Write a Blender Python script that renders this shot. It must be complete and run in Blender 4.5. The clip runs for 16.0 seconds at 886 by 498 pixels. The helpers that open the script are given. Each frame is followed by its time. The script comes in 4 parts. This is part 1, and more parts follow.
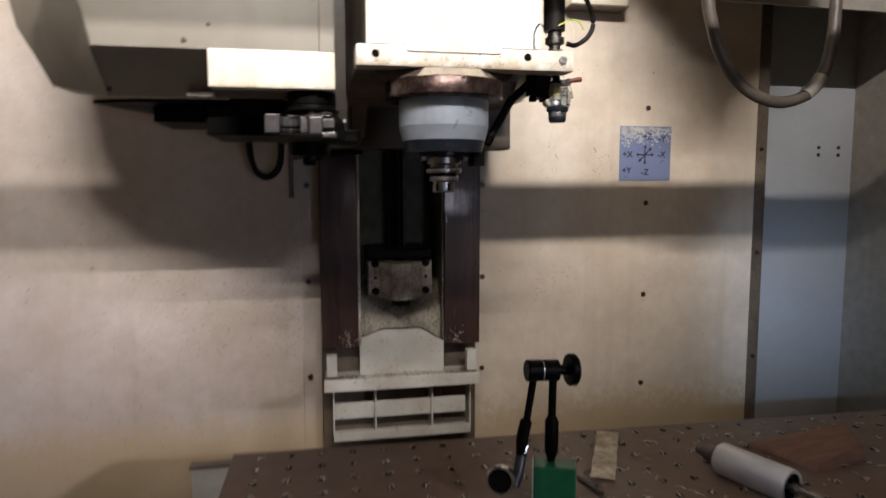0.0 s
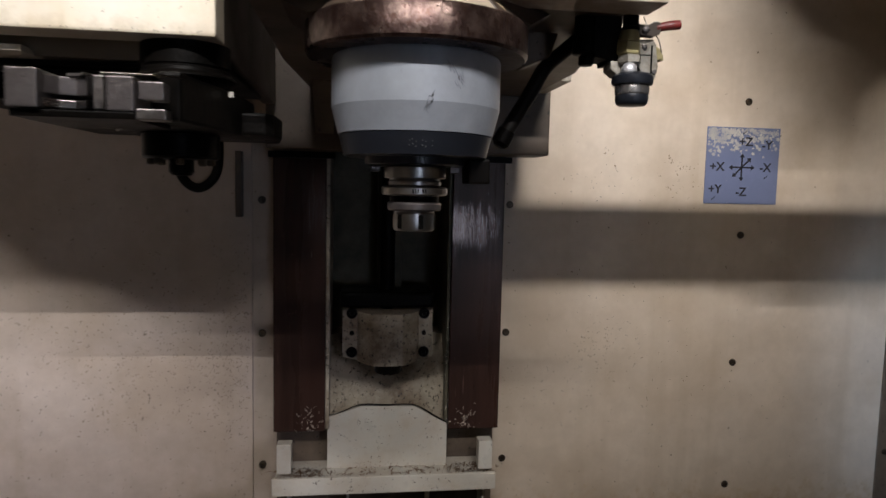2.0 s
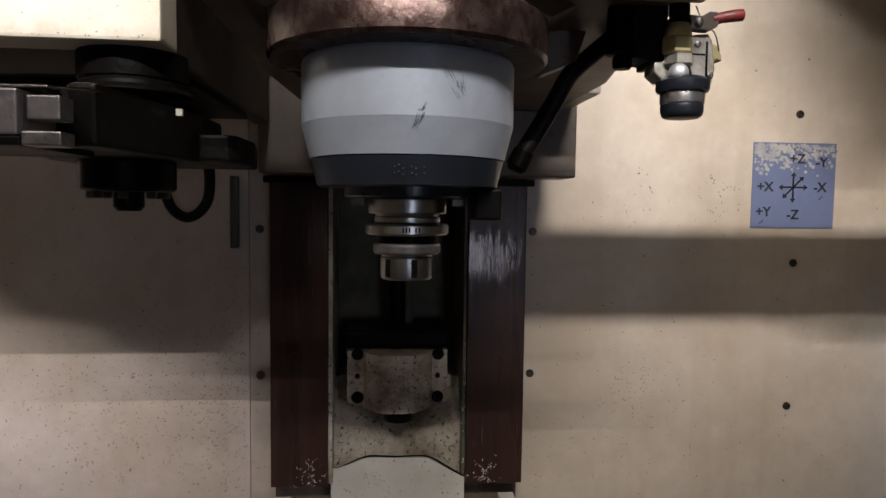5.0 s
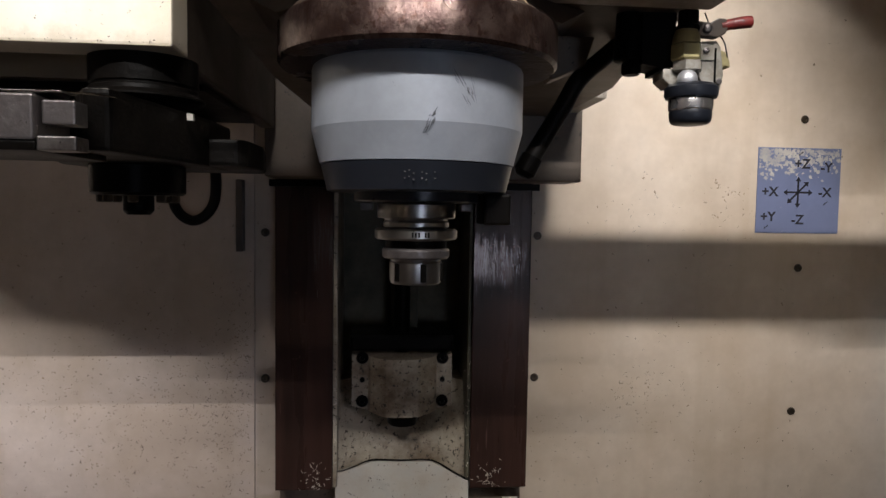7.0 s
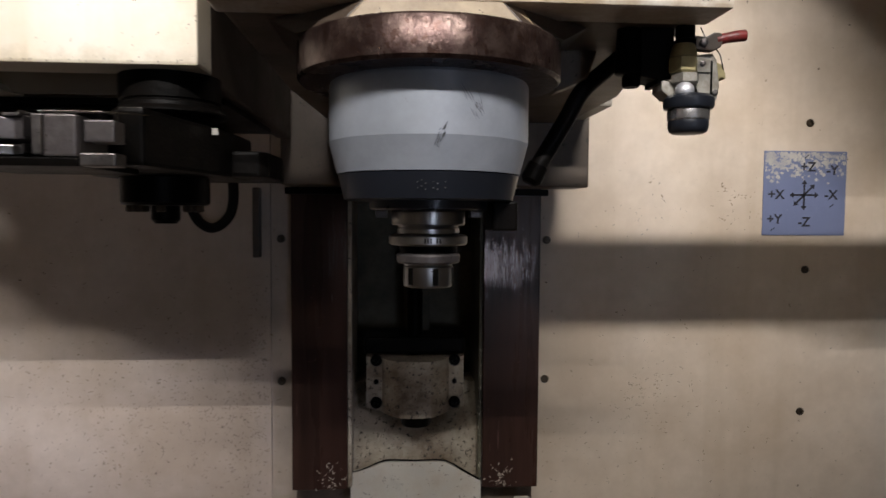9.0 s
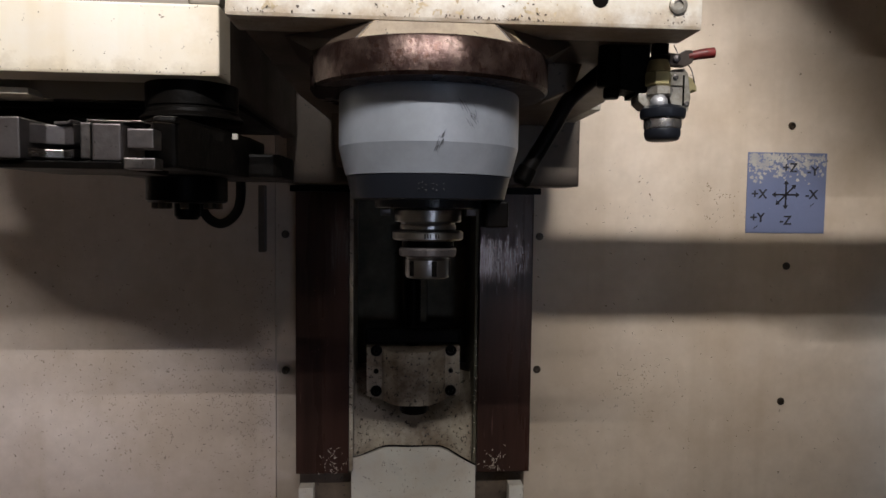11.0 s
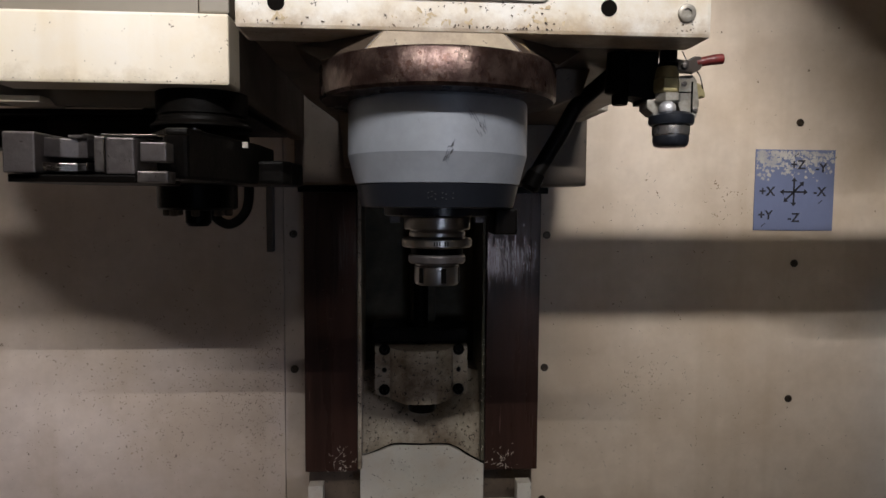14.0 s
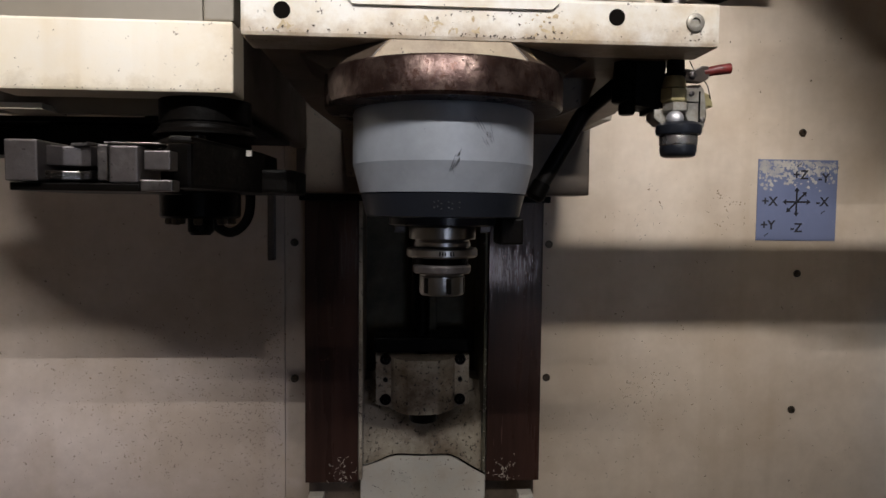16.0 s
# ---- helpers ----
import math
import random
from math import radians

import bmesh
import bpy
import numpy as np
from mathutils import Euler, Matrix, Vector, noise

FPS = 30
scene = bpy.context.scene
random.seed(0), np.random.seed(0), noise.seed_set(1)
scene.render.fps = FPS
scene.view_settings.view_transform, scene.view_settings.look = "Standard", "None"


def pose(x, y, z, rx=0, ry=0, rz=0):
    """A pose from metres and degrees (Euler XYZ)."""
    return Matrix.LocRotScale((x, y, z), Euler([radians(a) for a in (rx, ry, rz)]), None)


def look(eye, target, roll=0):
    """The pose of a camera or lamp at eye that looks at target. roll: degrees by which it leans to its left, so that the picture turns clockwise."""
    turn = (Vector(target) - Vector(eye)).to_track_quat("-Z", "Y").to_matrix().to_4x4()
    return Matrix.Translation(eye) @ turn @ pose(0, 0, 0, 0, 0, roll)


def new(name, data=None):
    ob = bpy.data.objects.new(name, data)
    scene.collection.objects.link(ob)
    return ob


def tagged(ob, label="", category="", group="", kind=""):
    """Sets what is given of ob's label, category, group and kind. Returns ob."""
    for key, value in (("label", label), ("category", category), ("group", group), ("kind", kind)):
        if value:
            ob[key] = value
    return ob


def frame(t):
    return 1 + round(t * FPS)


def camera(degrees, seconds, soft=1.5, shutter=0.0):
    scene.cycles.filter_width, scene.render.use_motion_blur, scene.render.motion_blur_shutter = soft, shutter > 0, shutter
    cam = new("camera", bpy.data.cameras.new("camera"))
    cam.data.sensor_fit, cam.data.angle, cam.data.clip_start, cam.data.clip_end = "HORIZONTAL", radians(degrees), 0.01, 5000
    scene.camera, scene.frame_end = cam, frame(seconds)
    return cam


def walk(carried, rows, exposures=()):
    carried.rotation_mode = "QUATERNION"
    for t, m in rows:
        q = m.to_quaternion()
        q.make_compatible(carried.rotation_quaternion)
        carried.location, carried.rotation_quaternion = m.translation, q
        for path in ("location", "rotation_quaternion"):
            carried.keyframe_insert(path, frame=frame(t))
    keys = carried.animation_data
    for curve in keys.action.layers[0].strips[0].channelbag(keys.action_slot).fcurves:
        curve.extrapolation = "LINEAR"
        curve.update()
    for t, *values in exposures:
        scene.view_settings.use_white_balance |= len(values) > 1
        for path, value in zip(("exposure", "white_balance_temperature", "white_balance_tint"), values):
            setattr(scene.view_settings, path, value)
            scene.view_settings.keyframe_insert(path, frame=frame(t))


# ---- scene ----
cam = camera(67.6, 16.0, soft=1.5, shutter=0.8)
PATH = [
    (0, (-0.234, 0.544, 1.39), (0.156, 2.496, 1.19), -0.1),
    (0.3, (-0.203, 0.612, 1.39), (0.183, 2.567, 1.227), -2.1),
    (0.5, (-0.175, 0.679, 1.392), (0.137, 2.644, 1.192), -1.1),
    (1, (-0.138, 0.834, 1.395), (0.061, 2.816, 1.217), -0.8),
    (1.5, (-0.091, 0.963, 1.414), (0.071, 2.95, 1.254), 1.9),
    (2, (-0.059, 1.057, 1.414), (0.198, 3.032, 1.23), 1.3),
    (2.5, (-0.049, 1.093, 1.425), (0.198, 3.071, 1.261), 0.9),
    (3, (-0.04, 1.127, 1.428), (0.22, 3.104, 1.274), 0.3),
    (3.5, (-0.026, 1.169, 1.425), (0.253, 3.143, 1.265), 0.4),
    (4, (-0.019, 1.184, 1.428), (0.214, 3.166, 1.293), 0.4),
    (6.3, (-0.031, 1.18, 1.427), (0.134, 3.169, 1.298), 0.8),
    (6.5, (-0.031, 1.18, 1.426), (0.142, 3.168, 1.291), 0.9),
    (7, (-0.029, 1.181, 1.429), (0.142, 3.17, 1.309), 0.9),
    (7.5, (-0.032, 1.18, 1.427), (0.128, 3.169, 1.303), 0.9),
    (8, (-0.032, 1.173, 1.429), (0.137, 3.163, 1.314), 0.8),
    (8.5, (-0.03, 1.166, 1.43), (0.128, 3.156, 1.319), 0.5),
    (9, (-0.031, 1.154, 1.431), (0.106, 3.146, 1.324), 0.4),
    (9.2, (-0.032, 1.141, 1.43), (0.081, 3.134, 1.306), 0.4),
    (11.5, (-0.039, 1.098, 1.435), (0.112, 3.09, 1.324), 0.7),
    (12, (-0.044, 1.096, 1.44), (0.093, 3.088, 1.336), 0.9),
    (12.5, (-0.041, 1.091, 1.44), (0.095, 3.083, 1.311), 0.5),
    (13, (-0.035, 1.097, 1.442), (0.104, 3.086, 1.297), 0.2),
    (13.5, (-0.037, 1.097, 1.443), (0.1, 3.088, 1.306), 0.4),
    (14, (-0.039, 1.096, 1.445), (0.09, 3.087, 1.305), 0.4),
    (14.5, (-0.039, 1.098, 1.446), (0.096, 3.09, 1.329), 0.6),
    (15, (-0.041, 1.101, 1.445), (0.094, 3.093, 1.322), 0.7),
    (15.5, (-0.042, 1.103, 1.446), (0.1, 3.094, 1.329), 0.6),
    (16, (-0.044, 1.102, 1.446), (0.088, 3.094, 1.331), 0.6),
]

EXPOSURES = [(0.0, 0.58), (0.5, 0.50), (1.0, 0.30), (1.5, 0.08), (2.0, 0.26), (2.5, 0.28), (3.5, 0.40), (4.2, 0.43), (6.5, 0.41), (9.0, 0.32), (11.5, 0.03), (16.0, -0.03)]
walk(cam, [(t, look(eye, target, roll)) for t, eye, target, roll in PATH], EXPOSURES)

# ---- world and lamps ----
world = bpy.data.worlds.new("workshop_air")
scene.world = world
world.use_nodes = True
world.node_tree.nodes["Background"].inputs[0].default_value = (0.66, 0.52, 0.40, 1)
world.node_tree.nodes["Background"].inputs[1].default_value = 0.065


def lamp(name, place, target, power, colour, width, depth):
    data = bpy.data.lights.new(name, "AREA")
    data.shape, data.size, data.size_y, data.energy, data.color = "RECTANGLE", width, depth, power, colour
    ob = new(name, data)
    ob.matrix_world = look(place, target)
    return ob


work_lamp = lamp("machine_work_lamp", (-0.15, 0.20, 2.58), (-0.15, 2.375, 2.36), 31, (1.0, 0.955, 0.94), 1.5, 0.009)
work_lamp.data.spread = radians(82)
# Two unseen lamps added to tint the right panel and left wall cool.
blue_beam = lamp("added_blue_left", (-1.6, -1.5, 1.98), (1.27, 2.45, 0.98), 0.25, (0.48, 0.68, 1.0), 0.10, 0.08)
blue_beam.data.spread = radians(11)
side = lamp("added_cool_right", (1.8, -1.8, 2.30), (-0.98, 2.4, 0.86), 0.9, (0.82, 0.80, 1.0), 0.20, 0.08)
side.data.spread = radians(24)


# ---- materials ----
def mat(name, base, rough=0.5, metal=0.0, stain=None, stain_scale=4.0, stain_amount=0.5, speck=None, speck_scale=60.0,
        speck_level=0.68, bump=0.15, bump_scale=90.0, stretch=(1, 1, 1), fine=0.12, spec=0.5, streak=None, rough_var=0.13, tides=()):
    """Paint or metal with broad stains, fine mottling, small specks and relief."""
    m = bpy.data.materials.new(name)
    m.use_nodes = True
    tree = m.node_tree
    n, l = tree.nodes, tree.links
    b = n["Principled BSDF"]
    b.inputs["Metallic"].default_value = metal
    b.inputs["Specular IOR Level"].default_value = spec
    tc = n.new("ShaderNodeTexCoord")
    mp = n.new("ShaderNodeMapping")
    mp.inputs["Scale"].default_value = stretch
    l.new(tc.outputs["Object"], mp.inputs[0])

    def tex(scale, detail, r=0.6):
        t = n.new("ShaderNodeTexNoise")
        t.inputs["Scale"].default_value, t.inputs["Detail"].default_value, t.inputs["Roughness"].default_value = scale, detail, r
        l.new(mp.outputs[0], t.inputs["Vector"])
        return t

    def ramp(src, lo, hi):
        r = n.new("ShaderNodeMapRange")
        r.inputs["From Min"].default_value, r.inputs["From Max"].default_value = lo, hi
        l.new(src, r.inputs["Value"])
        return r.outputs[0]

    def mix(fac, a, c):
        x = n.new("ShaderNodeMix")
        x.data_type = "RGBA"
        l.new(fac, x.inputs[0])
        for slot, v in ((6, a), (7, c)):
            if isinstance(v, tuple):
                x.inputs[slot].default_value = (*v, 1)
            else:
                l.new(v, x.inputs[slot])
        return x.outputs[2]

    def scaled(src, k):
        q = n.new("ShaderNodeMath")
        q.operation = "MULTIPLY"
        q.inputs[1].default_value = k
        l.new(src, q.inputs[0])
        return q.outputs[0]

    dark = tuple(c * (1 - 2.2 * fine) for c in base)
    col = mix(ramp(tex(28, 4).outputs[0], 0.3, 0.7), dark, base)
    if stain:
        col = mix(scaled(ramp(tex(stain_scale, 6, 0.68).outputs[0], 0.42, 0.65), stain_amount), col, stain)
    if streak:
        sm = n.new("ShaderNodeMapping")
        sm.inputs["Scale"].default_value = (13, 13, 0.9)
        l.new(tc.outputs["Object"], sm.inputs[0])
        st = n.new("ShaderNodeTexNoise")
        st.inputs["Scale"].default_value, st.inputs["Detail"].default_value = 1.6, 7
        l.new(sm.outputs[0], st.inputs["Vector"])
        col = mix(scaled(ramp(st.outputs[0], 0.52, 0.80), 0.28), col, streak)
    for axis, lo, hi, wobble, colour, amount in tides:
        # a stain with a ragged edge that begins at a level of one coordinate
        sx = n.new("ShaderNodeSeparateXYZ")
        l.new(tc.outputs["Object"], sx.inputs[0])
        wob = n.new("ShaderNodeMath")
        wob.operation = "MULTIPLY_ADD"
        l.new(tex(2.2 if wobble > 0.1 else 45, 6, 0.7).outputs[0], wob.inputs[0])
        wob.inputs[1].default_value = wobble
        l.new(sx.outputs["xyz".index(axis)], wob.inputs[2])
        col = mix(scaled(ramp(wob.outputs[0], lo, hi), amount), col, colour)
    if speck:
        col = mix(ramp(tex(speck_scale, 3, 0.75).outputs[0], speck_level, speck_level + 0.05), col, speck)
    l.new(col, b.inputs["Base Color"])
    rr = n.new("ShaderNodeMapRange")
    rr.inputs["To Min"].default_value, rr.inputs["To Max"].default_value = max(0.05, rough - rough_var), min(1, rough + rough_var * 1.2)
    l.new(tex(12, 5).outputs[0], rr.inputs["Value"])
    l.new(rr.outputs[0], b.inputs["Roughness"])
    bp = n.new("ShaderNodeBump")
    bp.inputs["Strength"].default_value, bp.inputs["Distance"].default_value = bump, 0.002
    l.new(tex(bump_scale, 5).outputs[0], bp.inputs["Height"])
    l.new(bp.outputs[0], b.inputs["Normal"])
    return m


WALL = mat("wall_paint", (0.71, 0.615, 0.505), 0.40, tides=[("z", 0.62, 0.54, -0.30, (0.50, 0.37, 0.20), 0.7)], stain=(0.40, 0.30, 0.19), stain_scale=1.9, stain_amount=0.55, streak=(0.36, 0.27, 0.16),
           speck=(0.16, 0.12, 0.08), speck_scale=75, speck_level=0.69, bump=0.08, bump_scale=30, fine=0.05)
# Wall paint with splash specks; base also darkened for the left wall's weaker light.
SPLASHED_DIM = mat("splashed_dim_wall_paint", (0.575, 0.495, 0.43), 0.42, tides=[("z", 0.62, 0.54, -0.30, (0.50, 0.37, 0.20), 0.7)], stain=(0.36, 0.28, 0.20), stain_scale=2.3, stain_amount=0.6, streak=(0.33, 0.25, 0.16),
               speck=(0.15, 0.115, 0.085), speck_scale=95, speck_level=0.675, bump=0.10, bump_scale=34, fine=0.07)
PANEL = mat("side_panel_paint", (0.40, 0.41, 0.42), 0.40, stain=(0.31, 0.29, 0.26), stain_scale=2.0, stain_amount=0.3, bump=0.05, fine=0.03)
CREAM = mat("machine_cream_paint", tides=[("x", -0.192, -0.168, 0.05, (0.42, 0.30, 0.15), 0.32), ("z", 1.583, 1.571, 0.05, (0.36, 0.28, 0.17), 0.35)], base=(0.81, 0.77, 0.68), rough=0.36, stain=(0.58, 0.46, 0.26), stain_scale=7, stain_amount=0.38, streak=(0.50, 0.34, 0.13),
            speck=(0.12, 0.085, 0.05), speck_scale=150, speck_level=0.675, bump=0.15, bump_scale=45, fine=0.04)
HEADPAINT = mat("head_white_paint", tides=[("z", 1.612, 1.594, 0.05, (0.30, 0.19, 0.09), 0.65)], base=(0.83, 0.81, 0.75), rough=0.38, stain=(0.54, 0.40, 0.20), stain_scale=17, stain_amount=0.55, streak=(0.60, 0.46, 0.24),
                speck=(0.06, 0.045, 0.03), speck_scale=130, speck_level=0.675, bump=0.2, bump_scale=40, fine=0.04)
DARKBROWN = mat("dark_brown_casting", (0.085, 0.062, 0.045), 0.42, stain=(0.028, 0.020, 0.015), stain_scale=6, stain_amount=0.8,
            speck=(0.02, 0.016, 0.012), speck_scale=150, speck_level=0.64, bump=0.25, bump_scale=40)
BOSS = mat("stained_boss_paint", (0.40, 0.31, 0.19), 0.42, stain=(0.13, 0.082, 0.045), stain_scale=16, stain_amount=0.85, streak=(0.24, 0.16, 0.08),
           speck=(0.04, 0.03, 0.02), speck_scale=120, speck_level=0.63, bump=0.25, bump_scale=50)
TOOLSTEEL = mat("polished_tool_steel", (0.44, 0.44, 0.44), 0.30, 1.0, stain=(0.28, 0.265, 0.255), stain_scale=30, stain_amount=0.5, speck=(0.07, 0.06, 0.055), speck_scale=260, speck_level=0.69, bump=0.05, rough_var=0.08)
GRIPSTEEL = mat("greasy_gripper_steel", (0.17, 0.155, 0.155), 0.36, 0.65, stain=(0.08, 0.068, 0.065), stain_scale=50, stain_amount=0.6, speck=(0.03, 0.025, 0.02), speck_scale=220, speck_level=0.66, bump=0.2, bump_scale=160)
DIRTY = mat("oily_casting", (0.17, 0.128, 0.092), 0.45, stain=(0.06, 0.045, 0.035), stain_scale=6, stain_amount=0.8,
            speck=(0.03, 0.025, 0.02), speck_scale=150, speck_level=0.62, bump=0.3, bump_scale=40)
SHOULDER = mat("oily_grey_casting", (0.40, 0.36, 0.30), 0.45, stain=(0.20, 0.16, 0.12), stain_scale=14, stain_amount=0.6, speck=(0.07, 0.055, 0.04), speck_scale=170, speck_level=0.64, bump=0.25, bump_scale=60)
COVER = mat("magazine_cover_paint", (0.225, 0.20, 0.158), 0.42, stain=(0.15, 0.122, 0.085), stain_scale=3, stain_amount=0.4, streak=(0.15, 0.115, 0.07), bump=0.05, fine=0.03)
RUST = mat("rusty_ring_steel", (0.050, 0.028, 0.024), 0.23, 0.75, stain=(0.19, 0.14, 0.12), stain_scale=80, stain_amount=0.5,
           speck=(0.045, 0.022, 0.016), speck_scale=190, speck_level=0.56, bump=0.35, bump_scale=120, stretch=(1, 1, 0.85), rough_var=0.22)
GREYP = mat("spindle_grey_paint", (0.39, 0.425, 0.485), 0.38, 0.25, stain=(0.20, 0.225, 0.245), stain_scale=12, stain_amount=0.45,
            speck=(0.13, 0.14, 0.15), speck_scale=70, speck_level=0.73, bump=0.05, fine=0.05)
NAVY = mat("blued_steel_band", (0.022, 0.026, 0.036), 0.30, 0.2, stain=(0.011, 0.012, 0.015), stain_scale=14, bump=0.08, spec=0.4, rough_var=0.18)
BLACK = mat("oily_black", (0.0032, 0.0030, 0.0027), 0.36, stain=(0.008, 0.006, 0.005), stain_scale=25, speck=(0.07, 0.055, 0.045), speck_scale=260,
            speck_level=0.73, bump=0.25, bump_scale=180, spec=0.05, rough_var=0.22)
RUBBER = mat("black_rubber", (0.009, 0.008, 0.007), 0.45, stain=(0.018, 0.013, 0.010), stain_scale=20, bump=0.3, bump_scale=60, spec=0.15)
STEEL = mat("ground_steel", (0.34, 0.325, 0.31), 0.25, 1.0, stain=(0.13, 0.10, 0.08), stain_scale=40, stain_amount=0.65, bump=0.06, stretch=(1, 1, 5))
DULL = mat("dull_steel", (0.22, 0.205, 0.20), 0.36, 0.9, stain=(0.05, 0.042, 0.038), stain_scale=45, stain_amount=0.8, speck=(0.02, 0.016, 0.013), speck_scale=220, speck_level=0.62, bump=0.25, bump_scale=160)
WAY = mat("oiled_way_steel", (0.056, 0.028, 0.021), 0.27, 0.12, stain=(0.020, 0.013, 0.010), stain_scale=9, stain_amount=0.9,
          speck=(0.12, 0.07, 0.055), speck_scale=40, speck_level=0.70, bump=0.22, bump_scale=70, stretch=(1.8, 1, 0.14), rough_var=0.09, spec=0.18)
CAST = mat("column_cream_casting", (0.52, 0.46, 0.36), 0.45, stain=(0.12, 0.075, 0.040), stain_scale=9, stain_amount=0.95,
           speck=(0.035, 0.028, 0.02), speck_scale=125, speck_level=0.585, bump=0.35, bump_scale=40)
CHANNEL = mat("greasy_channel", (0.135, 0.120, 0.082), 0.50, stain=(0.042, 0.038, 0.026), stain_scale=8, stain_amount=0.85,
              speck=(0.34, 0.29, 0.22), speck_scale=200, speck_level=0.70, bump=0.3, spec=0.25)
GUARD = mat("guard_white_paint", (0.74, 0.71, 0.63), 0.42, stain=(0.28, 0.20, 0.12), stain_scale=14, stain_amount=0.5,
            speck=(0.08, 0.06, 0.04), speck_scale=120, speck_level=0.64, bump=0.15)
TABLE = mat("oily_table_iron", (0.205, 0.150, 0.112), 0.42, 0.1, stain=(0.185, 0.105, 0.072), stain_scale=5, stain_amount=0.6,
            speck=(0.20, 0.15, 0.11), speck_scale=90, speck_level=0.73, bump=0.25, bump_scale=120)
ALU = mat("brushed_aluminium", (0.86, 0.87, 0.90), 0.46, 0.75, stain=(0.55, 0.55, 0.57), stain_scale=14, stain_amount=0.5, bump=0.12, bump_scale=160)
GREEN = mat("green_enamel", (0.010, 0.13, 0.055), 0.35, stain=(0.01, 0.06, 0.03), stain_scale=12, stain_amount=0.5, bump=0.05)
CHROME = mat("chrome", (0.75, 0.75, 0.77), 0.10, 1.0, fine=0.02, bump=0.01)
BARREL = mat("polished_steel", (0.62, 0.62, 0.63), 0.24, 0.9, stain=(0.30, 0.29, 0.28), stain_scale=40, stain_amount=0.5, bump=0.04)
BRASS = mat("tarnished_brass", (0.46, 0.40, 0.20), 0.42, 0.5, stain=(0.22, 0.18, 0.10), stain_scale=90, bump=0.15)
ZINC = mat("zinc_fitting", (0.44, 0.42, 0.37), 0.40, 0.5, stain=(0.16, 0.13, 0.09), stain_scale=110, stain_amount=0.6, bump=0.15)
RED = mat("worn_red_plastic", (0.26, 0.03, 0.028), 0.34, stain=(0.05, 0.02, 0.015), stain_scale=120, stain_amount=0.7, bump=0.1)
PLATE = mat("axis_plate_blue", (0.165, 0.195, 0.315), 0.42, stain=(0.12, 0.14, 0.22), stain_scale=14, stain_amount=0.6, speck=(0.30, 0.31, 0.36), speck_scale=120, speck_level=0.70, bump=0.04, fine=0.05)
FLAKE = mat("flaked_paint", (0.50, 0.47, 0.42), 0.6, stain=(0.28, 0.28, 0.31), stain_scale=60, stain_amount=0.8, bump=0.1)
INK = mat("black_print", (0.015, 0.015, 0.022), 0.5, bump=0.0, fine=0.0)
WOOD = mat("old_wood", (0.26, 0.13, 0.075), 0.65, stain=(0.07, 0.04, 0.03), stain_scale=8, bump=0.3, stretch=(1, 6, 1))
PAPER = mat("creased_cream_tape", (0.90, 0.83, 0.66), 0.75, stain=(0.30, 0.20, 0.10), stain_scale=50, stain_amount=0.7, bump=0.5, bump_scale=60)
CHIP = mat("bright_metal_chip", (0.80, 0.72, 0.60), 0.40, 0.0, bump=0.0)
HOSE = mat("grey_conduit", (0.105, 0.083, 0.068), 0.40, stain=(0.045, 0.035, 0.027), stain_scale=18, stain_amount=0.6, bump=0.2)
TAPE = mat("silver_tape", (0.55, 0.52, 0.46), 0.35, 0.4, stain=(0.3, 0.26, 0.2), stain_scale=40, bump=0.3)
CONCRETE = mat("workshop_concrete", (0.20, 0.19, 0.18), 0.7, stain=(0.10, 0.09, 0.08), stain_scale=1.5, bump=0.2, bump_scale=30)
INNER = mat("enclosure_paint", (0.37, 0.335, 0.285), 0.55, stain=(0.24, 0.20, 0.16), stain_scale=2.0, bump=0.05)
SADDLE = mat("dark_saddle_paint", (0.15, 0.112, 0.078), 0.45, stain=(0.05, 0.035, 0.025), stain_scale=7, stain_amount=0.8, streak=(0.055, 0.04, 0.028),
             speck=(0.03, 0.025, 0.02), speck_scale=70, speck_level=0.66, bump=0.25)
SHOPWALL = mat("workshop_wall", (0.38, 0.37, 0.36), 0.8, stain=(0.26, 0.25, 0.24), stain_scale=1.0, bump=0.1)


# ---- mesh helpers ----
def box(bm, x0, x1, y0, y1, z0, z1, bevel=0.0, seg=2):
    vs = [bm.verts.new((x, y, z)) for x in (x0, x1) for y in (y0, y1) for z in (z0, z1)]
    fs = [bm.faces.new([vs[i] for i in q]) for q in ((0, 1, 3, 2), (4, 6, 7, 5), (0, 4, 5, 1), (2, 3, 7, 6), (0, 2, 6, 4), (1, 5, 7, 3))]
    if bevel:
        es = {e for f in fs for e in f.edges}
        bmesh.ops.bevel(bm, geom=list(es), offset=bevel, segments=seg, affect="EDGES", profile=0.6)
    return bm


def boxed(*a, bevel=0.0, seg=2):
    return box(bmesh.new(), *a, bevel=bevel, seg=seg)


def lathe(profile, place, axis="z", seg=48, bm=None):
    """Turned solid from (radius, along) pairs; axis: z or y (towards the front is -y), or a vector."""
    bm = bm or bmesh.new()
    if axis == "z":
        m = Matrix.Identity(3)
    elif axis == "y":
        m = Matrix.Rotation(radians(90), 3, "X")
    else:
        m = Vector(axis).to_track_quat("Z", "Y").to_matrix()
    place = Vector(place)
    rings = []
    for r, h in profile:
        if r <= 1e-6:
            rings.append([bm.verts.new(place + m @ Vector((0, 0, h)))])
        else:
            rings.append([bm.verts.new(place + m @ Vector((r * math.cos(a), r * math.sin(a), h))) for a in (2 * math.pi * k / seg for k in range(seg))])
